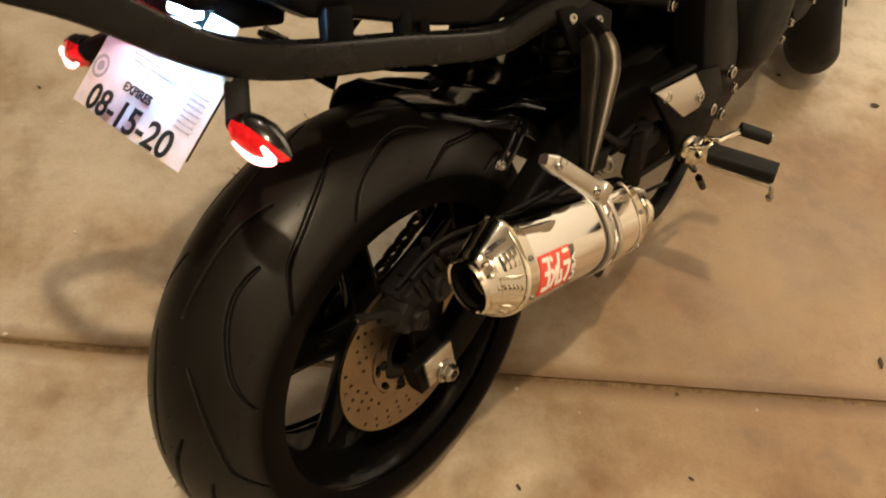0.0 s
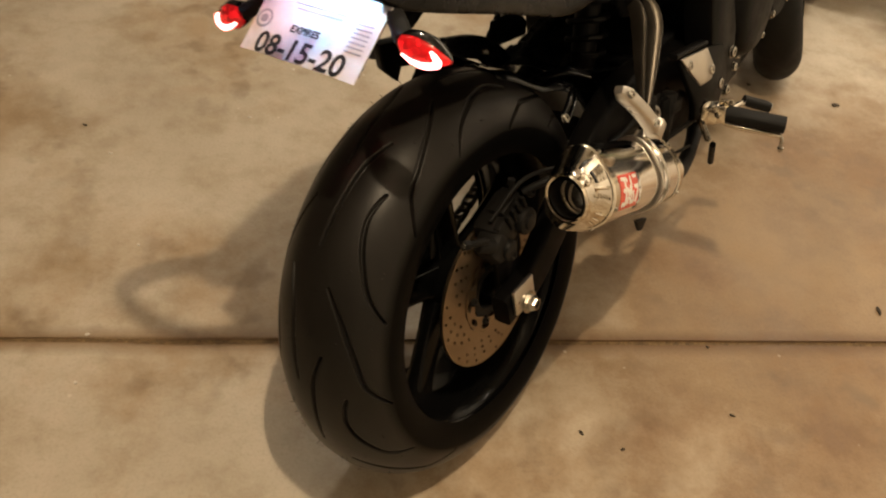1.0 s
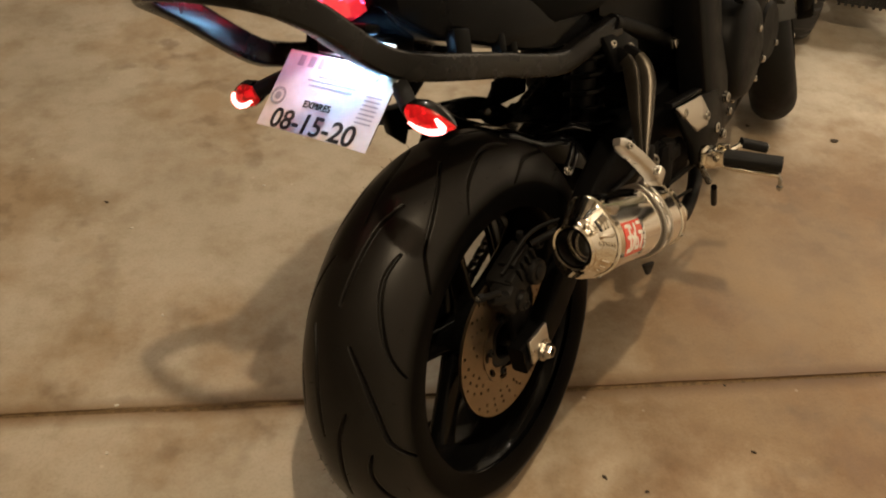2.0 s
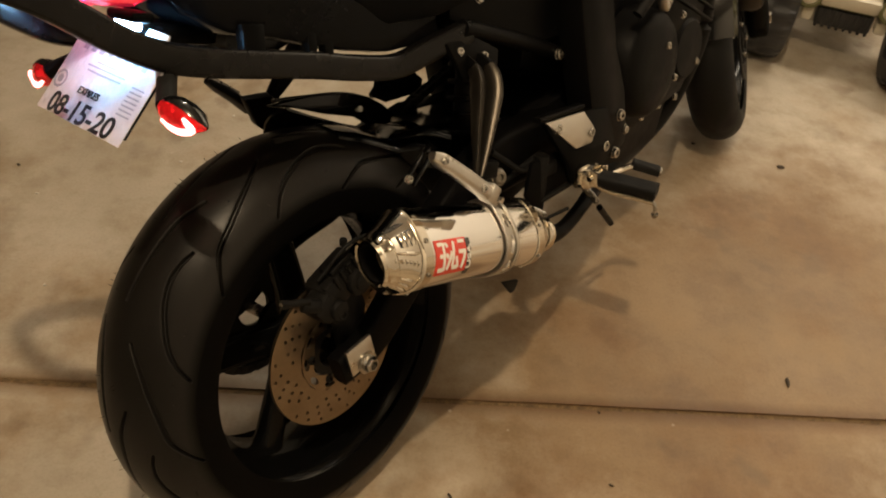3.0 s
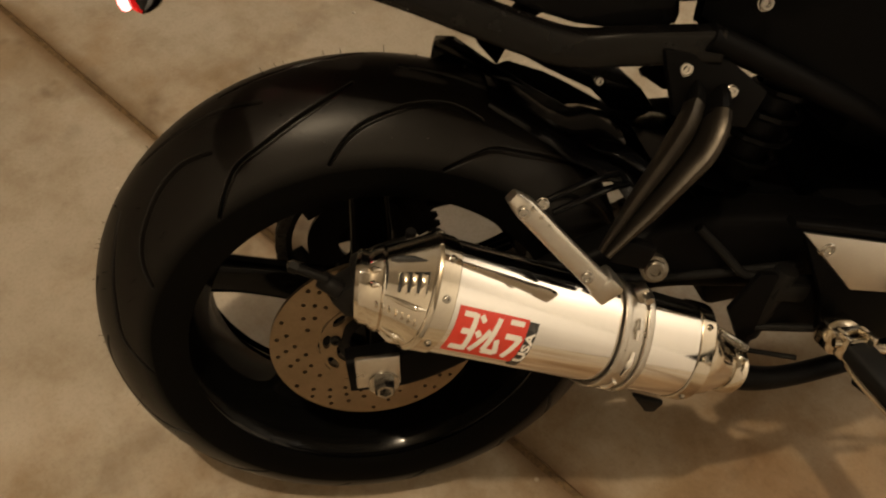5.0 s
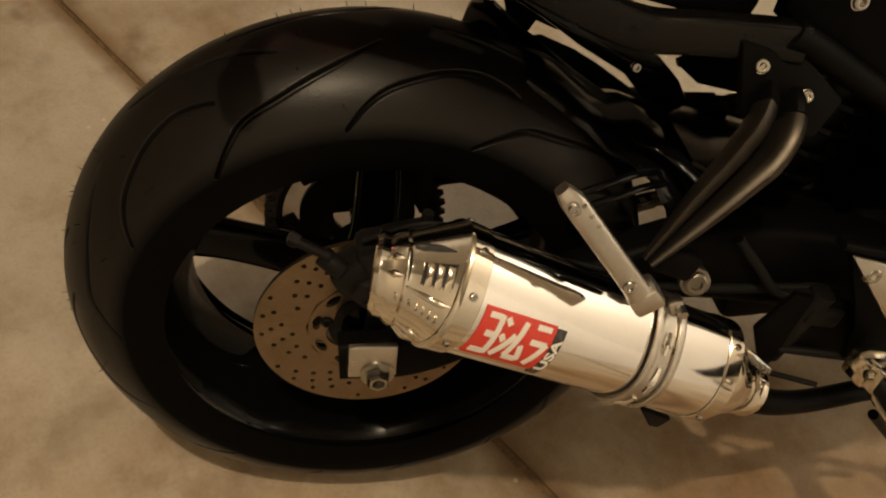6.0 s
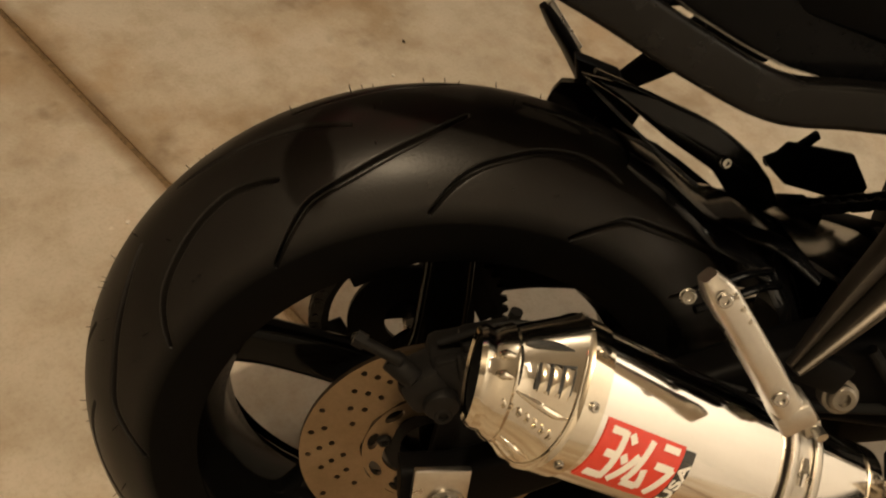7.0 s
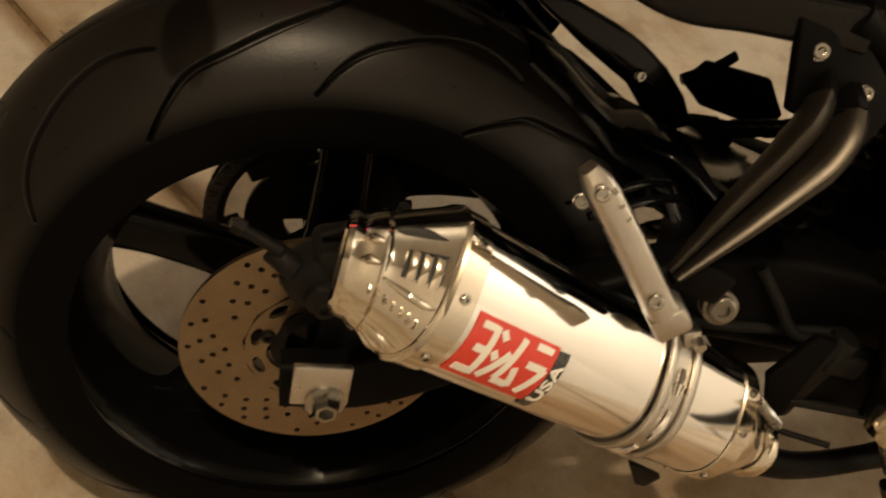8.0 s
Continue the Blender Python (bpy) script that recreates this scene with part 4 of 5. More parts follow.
DEC0, DEC1, DECA, DECB = 0.076, 0.150, 31.0, -17.0
decal = part("decal", patch(DEC0, DEC1, DECA, DECB, 0.0009), STICKRED, muf, "red decal with white angular shapes")
dl = lambda u, v: (DEC0 + (DEC1 - DEC0) * u, DECB + (DECA - DECB) * v)  # noqa: E731
strokes = (((0.07, 0.86), (0.24, 0.86)), ((0.10, 0.52), (0.24, 0.52)), ((0.05, 0.16), (0.24, 0.16)), ((0.24, 0.90), (0.24, 0.12)),
           ((0.31, 0.88), (0.37, 0.76)), ((0.31, 0.56), (0.37, 0.46)), ((0.33, 0.14), (0.49, 0.62)),
           ((0.58, 0.90), (0.50, 0.20)), ((0.50, 0.18), (0.68, 0.18)), ((0.62, 0.46), (0.69, 0.16)),
           ((0.73, 0.88), (0.93, 0.88)), ((0.72, 0.58), (0.94, 0.58)), ((0.94, 0.60), (0.82, 0.12)))
for a, b in strokes:
    part("decal_stroke", stripe((dl(*a), dl(*b)), 0.0018, 0.0050), STICKWHITE, decal)
endpatch = part("decal_end", patch(DEC1 + 0.0005, 0.161, DECA - 2, DECB - 6, 0.0009, 3), STICK_SHADE_BLACK, muf, "black end of the decal with grey marks")
word = bpy.data.curves.new("text", "FONT")
word.body, word.size, word.align_x, word.align_y, word.extrude, word.offset = "USA", 0.0125, "CENTER", "CENTER", 0.0002, 0.0003
tmp_word = bpy.data.objects.new("text", word)
scene.collection.objects.link(tmp_word)
bpy.context.view_layer.update()
word_me = bpy.data.meshes.new_from_object(tmp_word.evaluated_get(bpy.context.evaluated_depsgraph_get()))
bpy.data.objects.remove(tmp_word)
word_me.materials.append(STICKWHITE)
for vert in word_me.vertices:
    q = vert.co.copy()
    vert.co = skin(0.1558 - q.y, 2 + math.degrees(q.x * 1.35 / EB), 0.0014 + q.z)
new("lettering", word_me).parent = endpatch
# louvres and ribs of the end cap
# black sheet on the closed cap stands in for shade between the louvres
part("louvre_shade", patch(0.0274, 0.0440, 59, 35, 0.0008), STICK_SHADE_BLACK, muf, "black sheet painted as the shade between the louvres")
for k in range(3):
    s0 = 0.0290 + k * 0.0053
    part("louvre", loft([[skin(s0 + d, 59 - k, 0.0010), skin(s0 + d, 55, h * 0.9), skin(s0 + d, 46, h), skin(s0 + d, 38, h * 0.9), skin(s0 + d, 33.5 - k, 0.0010), skin(s0 + d, 38, 0.0006), skin(s0 + d, 46, 0.0006), skin(s0 + d, 55, 0.0006)] for d, h in ((0.0, 0.0012), (0.0010, 0.0026), (0.0026, 0.0032), (0.0037, 0.0012))]), CHROME, muf)
# slot drawn as a black bead, coloured like the shade inside it
part("cap_slot_shade", hose([skin(0.022, 79, 0.0), skin(0.026, 77.5, 0.0002), skin(0.034, 75.5, 0.0002), skin(0.042, 72, 0.0)], 0.0030, 4, 8, (0.5, 1, 1, 0.2)), STICK_SHADE_BLACK, muf, "black bead for a long slot, its shade put into the colour")
part("cap_step", hose([skin(0.0188, 84 - 7 * k, 0.0002) for k in range(9)], 0.0011, 2, 8, (0.3, 1, 1, 0.3)), CHROME, muf)
# shade behind the step, laid on as a dark bead
part("cap_step_shade", hose([skin(0.0206, 76 - 5 * k, 0.0) for k in range(9)], 0.0010, 2, 8, (0.3, 1, 1, 0.3)), SOOT_SHADE, muf, "dark bead painted as the shade behind the step")
part("cap_rim_bead", hose([skin(0.0475, 75 - 9 * k, 0.0004) for k in range(16)], 0.0013, 2, 8, (0.3, 1, 1, 0.3)), CHROME, muf)
part("cap_rib", hose([skin(0.021, 30, 0.0), skin(0.030, 24, 0.0012), skin(0.040, 19, 0.0010), skin(0.047, 18, 0)], 0.0024, 4, 8, (0.4, 1, 1, 0.3)), CHROME, muf)
for a in (44, 64):
    part("collar_lobe", hose([skin(0.0095, a, -0.0004), skin(0.0125, a - 1, 0.0006), skin(0.0165, a - 2, 0.0002)], 0.0034, 4, 10, (0.5, 1, 0.5)), CHROME, muf)
# raised marks along the cap, too worn to tell
for k in range(7):
    f = k / 6
    s0, a0 = 0.0150 + 0.0265 * f, 17 - 14 * f
    part("cap_mark", hose([skin(s0, a0 + 3.5, 0.0002), skin(s0 + 0.0012, a0, 0.0012), skin(s0 + 0.0004, a0 - 3.5, 0.0002)], 0.0010, 3, 6), CHROME, muf)
for a in (-20, -32, -44):
    part("cap_flute", hose([skin(0.022, a, 0.0), skin(0.034, a - 1.5, 0.0012), skin(0.044, a - 3, 0.0002)], 0.0020, 4, 8, (0.4, 1, 0.3)), CHROME, muf)
for s, angs in ((0.060, (75, 33, -12, -60, 120, 200)), (0.376, (70, 30, -20, -60))):
    for a in angs:
        n = (skin(s, a, 0.01) - skin(s, a, 0)).normalized()
        bolt(muf, skin(s, a, 0.0010), n, 0.40, "rivet")
part("front_band", loft([oval(0.366, EA + 0.0005, EB + 0.0005, cu=CU, cv=CV), oval(0.367, EA + 0.0018, EB + 0.0018, cu=CU, cv=CV), oval(0.386, EA + 0.0018, EB + 0.0018, cu=CU, cv=CV), oval(0.389, EA - 0.002, EB - 0.002, cu=CU, cv=CV), oval(0.391, EA - 0.008, EB - 0.008, cu=CU, cv=CV)], caps=False), CHROME, muf)
part("front_cone", loft([oval(0.388, EA - 0.004, EB - 0.004, cu=CU, cv=CV), oval(0.398, 0.0415, 0.048, 0.05, cu=CU, cv=CV), oval(0.418, 0.0350, 0.0385, 0.02), oval(0.436, 0.0285, 0.0290, 0), oval(0.452, 0.026, 0.026, 0)]), CHROME, muf, "tapered polished inlet cone")


def band_ring(s, lift, wide, r):
    pts = [ex(s, CU + (EA * (1 + TRI * math.cos(3 * (f - CORNER))) + lift) * math.cos(f), CV + (EB * (1 + TRI * math.cos(3 * (f - CORNER))) + lift) * math.sin(f)) for f in np.linspace(0, 2 * math.pi, 65)]
    return sweep(pts, slab_ring(0.003, wide, 0.001), 0, EXD)


clampm = joined(band_ring(0.262, 0.0035, 0.008, 0), band_ring(0.292, 0.0035, 0.008, 0), loft([oval(0.263, EA + 0.0016, EB + 0.0016, cu=CU, cv=CV), oval(0.291, EA + 0.0016, EB + 0.0016, cu=CU, cv=CV)]))
clamp = part("clamp_band", clampm, ALU, muf, "slotted aluminium hanger clamp")
for a0, a1 in ((60, 35), (22, -5), (-15, -40)):
    part("clamp_slot", hose([skin(0.277, a0, 0.0022), skin(0.277, (a0 + a1) / 2, 0.0022), skin(0.277, a1, 0.0022)], 0.0042, 4, 10, (0.6, 1, 0.6)), SLEEVE, clamp)
part("clamp_ear", joined(box(ex(0.277, 0.002, 0.068), (0.010, 0.014, 0.018), (28, 0, 0), 0.002), rod(ex(0.277, -0.008, 0.070), ex(0.277, 0.016, 0.070), 0.0045)), ALU, clamp)
part("drain_stub", plate([(0.174, 0.284, 0.290), (0.174, 0.326, 0.270), (0.168, 0.320, 0.249), (0.168, 0.308, 0.252)], 0.007, 0.002), GRIP, muf, "black rubber nub under the silencer")
# pipe forward
pipe_line = [ex(0.44, 0, 0), (0.196, 0.395, 0.322), (0.185, 0.46, 0.300), (0.16, 0.56, 0.285), (0.12, 0.68, 0.262), (0.08, 0.80, 0.235)]
part("link_pipe", hose(pipe_line, 0.0215, 8, 24, (1.0, 0.72, 0.60, 0.60, 0.8, 1.0)), MATTE, bike, "dark exhaust link pipe")
part("pipe_collar", joined(loft([oval(0.446, 0.0280, 0.0280, 0), oval(0.449, 0.0300, 0.0300, 0), oval(0.462, 0.0300, 0.0300, 0), oval(0.466, 0.0270, 0.0270, 0)])), CHROME, bike)


def spring_mesh(a, b, r, wire, turns):
    a, b = Vector(a), Vector(b)
    d = b - a
    q = d.to_track_quat("Z", "Y").to_matrix()
    pts = [a + q @ Vector((r * math.cos(2 * math.pi * turns * f), r * math.sin(2 * math.pi * turns * f), d.length * f)) for f in np.linspace(0, 1, int(turns * 10))]
    return sweep(pts, circle(wire, 6), 0, (0.3, 0.2, 1))


part("exhaust_spring", spring_mesh(ex(0.402, 0.006, 0.048), ex(0.458, 0.004, 0.034), 0.0042, 0.0012, 12), BOLT, muf)



# -- passenger foot-peg brackets and folded pegs, both sides
def bracket_mesh():
    top = plate([(0.149, 0.245, 0.705), (0.149, 0.300, 0.698), (0.152, 0.352, 0.660), (0.160, 0.335, 0.628), (0.160, 0.262, 0.645)], 0.010, 0.003)
    w, t = 0.041, 0.020
    ring = [(w * 0.46, -t * 0.9), (w * 0.5, -t * 0.6), (w * 0.5, t * 0.02), (w * 0.46, t * 0.14), (w * 0.36, t * 0.10), (w * 0.16, -t * 0.06), (w * 0.13, -t * 0.14), (w * 0.10, -t * 0.75), (-w * 0.04, -t * 0.75), (-w * 0.08, t * 0.10), (-w * 0.14, t * 0.36), (-w * 0.26, t * 0.5), (-w * 0.40, t * 0.40), (-w * 0.49, t * 0.15), (-w * 0.5, -t * 0.5), (-w * 0.44, -t * 0.9)]
    a = sweep([(0.184, 0.288, 0.664), (0.196, 0.281, 0.653), (0.206, 0.268, 0.634), (0.221, 0.229, 0.590), (0.235, 0.192, 0.550)], ring, 8, (1, 0.1, 0.55), (0.96, 1.06, 1.08, 0.74, 0.30))
    top = joined(top, sweep([(0.146, 0.297, 0.668), (0.166, 0.294, 0.669), (0.185, 0.2877, 0.6635)], ring, 5, (1, 0.1, 0.55), (0.9, 0.95)))
    return top, a


def peg_mesh():
    body = sweep([(0.241, 0.100, 0.626), (0.243, 0.112, 0.614), (0.249, 0.145, 0.577), (0.250, 0.172, 0.546), (0.250, 0.186, 0.530)], slab_ring(0.019, 0.021, 0.005), 6, (1, 0, 0.3), (0.55, 0.98, 1.0, 1.02, 1.08))
    foot = box((0.250, 0.190, 0.528), (0.024, 0.026, 0.022), (40, 0, 0), 0.004)
    return body, foot


for side in (1, -1):
    f = (lambda b: b) if side > 0 else mirrored
    t_, a_ = bracket_mesh()
    br = part("passenger_bracket", f(t_), MATTE, bike, "dark passenger foot-peg bracket")
    # left arm takes black instead of grey: its shade is in the colour
    part("bracket_arm", f(a_), BRACKET if side > 0 else MATTE, br, "grey anodised arm" if side > 0 else "arm coloured black for the shaded far side", 40)
    sx = lambda p: (p[0] * side, p[1], p[2])  # noqa: E731
    for q, k in (((0.160, 0.268, 0.688), 0.70), ((0.166, 0.313, 0.667), 0.62)):
        bolt(br, sx(q), (side, -0.3, 0.5), k)
    part("bracket_web", f(box((0.222, 0.222, 0.541), (0.016, 0.042, 0.026), (-20, 0, 0), 0.004)), MATTE, br)
    if side > 0:
        body, foot = peg_mesh()
        pg = part("passenger_peg", body, ALU, bike, "folded bare aluminium passenger peg")
        part("peg_foot", foot, ALU, pg)
        for k in range(9):
            part("peg_ridge", box((0.246 + k * 0.0006, 0.116 + k * 0.0072, 0.6195 - k * 0.0083), (0.017, 0.0034, 0.003), (49, 0, 0), 0.0008), ALU, pg)
        bolt(pg, (0.2545, 0.108, 0.618), (1, -0.3, 0.3), 0.55)
        bolt(pg, (0.2610, 0.168, 0.549), (1, -0.3, 0.3), 0.65)
        head = lathe([(-0.010, 0.0130), (0.002, 0.0130), (0.003, 0.0105), (0.007, 0.0100), (0.0085, 0.0080), (0.0085, 0.005), (0.005, 0.0045), (0.005, 0.0002)], 24, axis=(0, 0, 1), closed=False)
        hb = part("hanger_bolt", head, DULLBOLT, br, "dull grey hanger bolt")
        hb.matrix_local = disc_at((0.218, 0.252, 0.513), (1, -0.25, 0.35))
    else:
        pg = part("passenger_peg", sweep([(-0.223, 0.107, 0.645), (-0.226, 0.126, 0.624), (-0.229, 0.150, 0.597), (-0.231, 0.175, 0.565)], slab_ring(0.014, 0.026, 0.005), 6, (1, 0, 0.3), (0.6, 0.95, 1.0, 1.05)), IRON, bike, "folded dark passenger peg")
        # lit edge of the dark peg, put on as a bright strip
        part("peg_edge", sweep([(-0.221, 0.112, 0.650), (-0.221, 0.132, 0.628), (-0.222, 0.155, 0.604)], slab_ring(0.008, 0.006, 0.002), 5, (1, 0, 0.3)), ALU, pg, "bright aluminium strip for the lit edge of the peg")
        part("peg_hinge", plate([(-0.207, 0.144, 0.608), (-0.212, 0.20, 0.592), (-0.215, 0.215, 0.570), (-0.227, 0.196, 0.516), (-0.229, 0.168, 0.548)], 0.018, 0.003), MATTE, br)

# -- grab rail round the tail
RAIL = [(0.152, 0.300, 0.706), (0.140, 0.225, 0.7025), (0.130, 0.170, 0.6995), (0.126, 0.100, 0.7240), (0.125, 0.040, 0.7500), (0.125, -0.020, 0.7740), (0.121, -0.095, 0.8040), (0.106, -0.140, 0.826), (0.100, -0.178, 0.857), (0.098, -0.235, 0.915), (0.084, -0.282, 0.952), (0.045, -0.306, 0.968), (0, -0.312, 0.971)]
full = RAIL + [(-x, y, z) for x, y, z in RAIL[-2::-1]]
rail = part("grab_rail", sweep(full, slab_ring(0.022, 0.032, 0.005), 7), RAILMAT, bike, "black powder-coated grab rail wrapped round the tail")
for y, z, w in ((-0.033, 0.800, 0.030), (0.047, 0.768, 0.014), (0.072, 0.758, 0.014)):
    for side in (1, -1):
        part("rail_mount", box((0.116 * side, y, z), (0.016, w, 0.046), (-20, -14 * side, 0), 0.003), PLASTIC, rail)


# -- tail, seat, tank
def body_section(y, hw, zb, zt, edge=0.3):
    h = zt - zb
    return [(-hw, y, zb + h * edge), (-hw * 0.96, y, zb + h * 0.08), (-hw * 0.75, y, zb), (0, y, zb - 0.002), (hw * 0.75, y, zb), (hw * 0.96, y, zb + h * 0.08), (hw, y, zb + h * edge),
            (hw * 0.93, y, zb + h * 0.62), (hw * 0.72, y, zb + h * 0.9), (hw * 0.4, y, zt - 0.002), (0, y, zt), (-hw * 0.4, y, zt - 0.002), (-hw * 0.72, y, zb + h * 0.9), (-hw * 0.93, y, zb + h * 0.62)]


def cowl_section(y, hw, zb, zt):
    """A section whose side drops straight to a sharp lower edge."""
    h = zt - zb
    half = [(hw - 0.012, zb), (hw - 0.002, zb + 0.003), (hw, zb + 0.010), (hw * 0.985, zb + h * 0.35), (hw * 0.93, zb + h * 0.66), (hw * 0.72, zb + h * 0.91), (hw * 0.4, zt - 0.002)]
    return [(x, y, z) for x, z in half] + [(0, y, zt)] + [(-x, y, z) for x, z in half[::-1]] + [(0, y, zb - 0.001)]


tail = part("tail_cowl", loft([cowl_section(*q) for q in ((-0.098, 0.050, 0.884, 0.950), (-0.085, 0.082, 0.848, 0.951), (-0.05, 0.106, 0.816, 0.947), (0.0, 0.113, 0.794, 0.940), (0.06, 0.121, 0.7635, 0.930), (0.10, 0.124, 0.7440, 0.918), (0.145, 0.126, 0.7260, 0.904), (0.175, 0.127, 0.7160, 0.894), (0.21, 0.129, 0.7105, 0.882), (0.26, 0.132, 0.7085, 0.868))]), TAILPAINT, bike, "gloss black tail cowl", 30)
part("tail_tip", loft([cowl_section(*q) for q in ((-0.218, 0.020, 0.942, 0.955), (-0.18, 0.040, 0.934, 0.957), (-0.13, 0.058, 0.922, 0.956), (-0.08, 0.072, 0.900, 0.953))]), TAILPAINT, tail)
part("seat", loft([body_section(*s, 0.2) for s in ((0.02, 0.085, 0.93, 0.965), (0.08, 0.118, 0.820, 0.935), (0.16, 0.128, 0.745, 0.900), (0.26, 0.150, 0.732, 0.862), (0.36, 0.155, 0.738, 0.842), (0.48, 0.140, 0.735, 0.835), (0.56, 0.115, 0.74, 0.84))]), VINYL, bike, "black vinyl seat", 30)
part("fuel_tank", loft([body_section(*s, 0.35) for s in ((0.50, 0.10, 0.77, 0.86), (0.58, 0.145, 0.75, 0.94), (0.70, 0.165, 0.75, 1.02), (0.85, 0.165, 0.77, 1.04), (0.97, 0.13, 0.80, 1.00), (1.03, 0.08, 0.84, 0.95))]), GLOSS, bike, "gloss black fuel tank", 30)
for side in (1, -1):
    f = (lambda b: b) if side > 0 else mirrored
    part("side_cover", f(loft([[(0.120, y, z0), (0.134, y, z0 + 0.01), (0.136, y, z1 - 0.01), (0.120, y, z1)] for y, z0, z1 in ((0.285, 0.715, 0.748), (0.36, 0.665, 0.75), (0.46, 0.615, 0.75), (0.55, 0.60, 0.76), (0.60, 0.62, 0.77))])), PLASTIC, bike, "black plastic side cover below the seat")
    part("subframe_tube", f(hose([(0.153, 0.285, 0.714), (0.150, 0.32, 0.698), (0.140, 0.42, 0.648), (0.128, 0.52, 0.595), (0.12, 0.57, 0.565)], 0.0125, 6, 16)), MATTE, bike, "matte black subframe tube")
    bolt(bike, (0.139 * side, 0.590, 0.702), (side, 0, 0), 1.3)
    bolt(bike, (0.140 * side, 0.535, 0.583), (side, 0, 0.1), 1.2)
bolt(bike, (0.152, 0.330, 0.742), (1, 0, 0.2), 0.8)

part("under_tray", loft([body_section(*s) for s in ((-0.03, 0.074, 0.812, 0.836), (0.05, 0.092, 0.786, 0.815), (0.12, 0.106, 0.748, 0.78), (0.20, 0.109, 0.714, 0.765), (0.275, 0.112, 0.702, 0.755))]), PLASTIC, bike, "black plastic tray below the seat")

# -- tail light, plate lamp, plate, turn signals
tl = part("tail_light", loft([body_section(*q, 0.45) for q in ((-0.204, 0.012, 0.922, 0.941), (-0.178, 0.032, 0.896, 0.936), (-0.145, 0.045, 0.872, 0.928), (-0.115, 0.047, 0.862, 0.918), (-0.088, 0.040, 0.862, 0.900))]), TAILGLOW, bike, "lit red tail light lens", 30)
lamp_body = part("plate_lamp", box((0.050, -0.128, 0.8585), (0.054, 0.026, 0.012), (-20, 0, 0), 0.004), PLASTIC, bike, "small lamp over the plate")
part("lamp_window", box((0.050, -0.134, 0.8505), (0.034, 0.014, 0.009), (-20, 0, 0), 0.002), LEDGLOW, lamp_body, "white lit lamp window")
PBL, PR_, PU = Vector((-0.063, -0.213, 0.770)), Vector((0.9962, -0.0292, -0.0817)), Vector((-0.05, 0.79, 0.611))
PU = (PU - PR_ * PU.dot(PR_)).normalized()
PN = PU.cross(PR_) * -1
PW, PH = 0.170, 0.100


def on_plate(u, v, lift=0.0):
    return PBL + PR_ * (u * PW) + PU * (v * PH) + PN * (lift + 0.004 * math.sin(3.1 * u) * (1 - v))


def plate_sheet(u0, u1, v0, v1, lift, thick=0.0008, n=10):
    secs = []
    for i in range(n + 1):
        u = u0 + (u1 - u0) * i / n
        top = [on_plate(u, v0 + (v1 - v0) * k / 4, lift) for k in range(5)]
        low = [on_plate(u, v0 + (v1 - v0) * k / 4, lift - thick) for k in range(4, -1, -1)]
        secs.append(top + low)
    return loft(secs)


lp = part("license_plate", plate_sheet(0, 1, 0, 1, 0), PAPER, bike, "white paper plate in a glossy sleeve")


def lettering(text, height, u, v, material, stretch=1.0):
    cu = bpy.data.curves.new("text", "FONT")
    cu.body, cu.size, cu.align_x, cu.align_y, cu.extrude = text, height, "CENTER", "CENTER", 0.0003
    cu.offset = height * 0.018
    tmp = bpy.data.objects.new("text", cu)
    scene.collection.objects.link(tmp)
    bpy.context.view_layer.update()
    me = bpy.data.meshes.new_from_object(tmp.evaluated_get(bpy.context.evaluated_depsgraph_get()))
    bpy.data.objects.remove(tmp)
    me.materials.append(material)
    for vert in me.vertices:
        q = vert.co
        vert.co = on_plate(u + q.x * stretch / PW, v + q.y / PH, 0.0006 + q.z)
    ob = new("lettering", me)
    ob.parent = lp
    return ob


lettering("08-15-20", 0.0345, 0.5, 0.118, INK, 1.03)
lettering("EXPIRES", 0.0120, 0.47, 0.365, INK)
for u0, u1, v in ((0.28, 0.72, 0.66), (0.31, 0.70, 0.60), (0.36, 0.60, 0.72)):
    part("text_bar", plate_sheet(u0, u1, v, v + 0.022, 0.0007, 0.0004, 4), GREYINK, lp)
for u in np.linspace(0.12, 0.80, 8):
    part("number_bar", plate_sheet(u, u + 0.055, 0.82, 0.96, 0.0007, 0.0004, 2), GREYINK, lp)
for v in np.linspace(0.30, 0.62, 7):
    part("text_bar", plate_sheet(0.82, 0.95, v, v + 0.018, 0.0007, 0.0004, 3), GREYINK, lp)
seal = bmesh.new()
seal = lathe([(0.0, 0.0085), (0.0, 0.0115), (0.0004, 0.0115), (0.0004, 0.0085)], 28, on_plate(0.085, 0.40, 0.0004), PN)
part("seal", seal, GREYINK, lp, "round grey seal")
part("seal_centre", lathe([(0.0, 0.0), (0.0, 0.005), (0.0004, 0.005), (0.0004, 0.0)], 20, on_plate(0.085, 0.40, 0.0004), PN), GREYINK, lp)
part("plate_holder", plate([on_plate(0.02, 1.04, -0.003), on_plate(0.02, 0.10, -0.003), on_plate(0.98, 0.10, -0.003), on_plate(0.98, 1.04, -0.003)], 0.004, 0.001), PLASTIC, bike, "black plastic plate holder")
part("plate_arm", box((0.02, -0.085, 0.822), (0.07, 0.10, 0.022), (-20, 0, 0), 0.006), PLASTIC, bike, "black plastic carrier below the tail")
part("lamp_shelf", plate([on_plate(0.25, 1.03, 0.001), on_plate(0.92, 1.03, 0.001), on_plate(0.86, 1.30, 0.001), on_plate(0.30, 1.30, 0.001)], 0.003, 0.001), PAPER, lp, "clear sleeve folded up below the lamp")


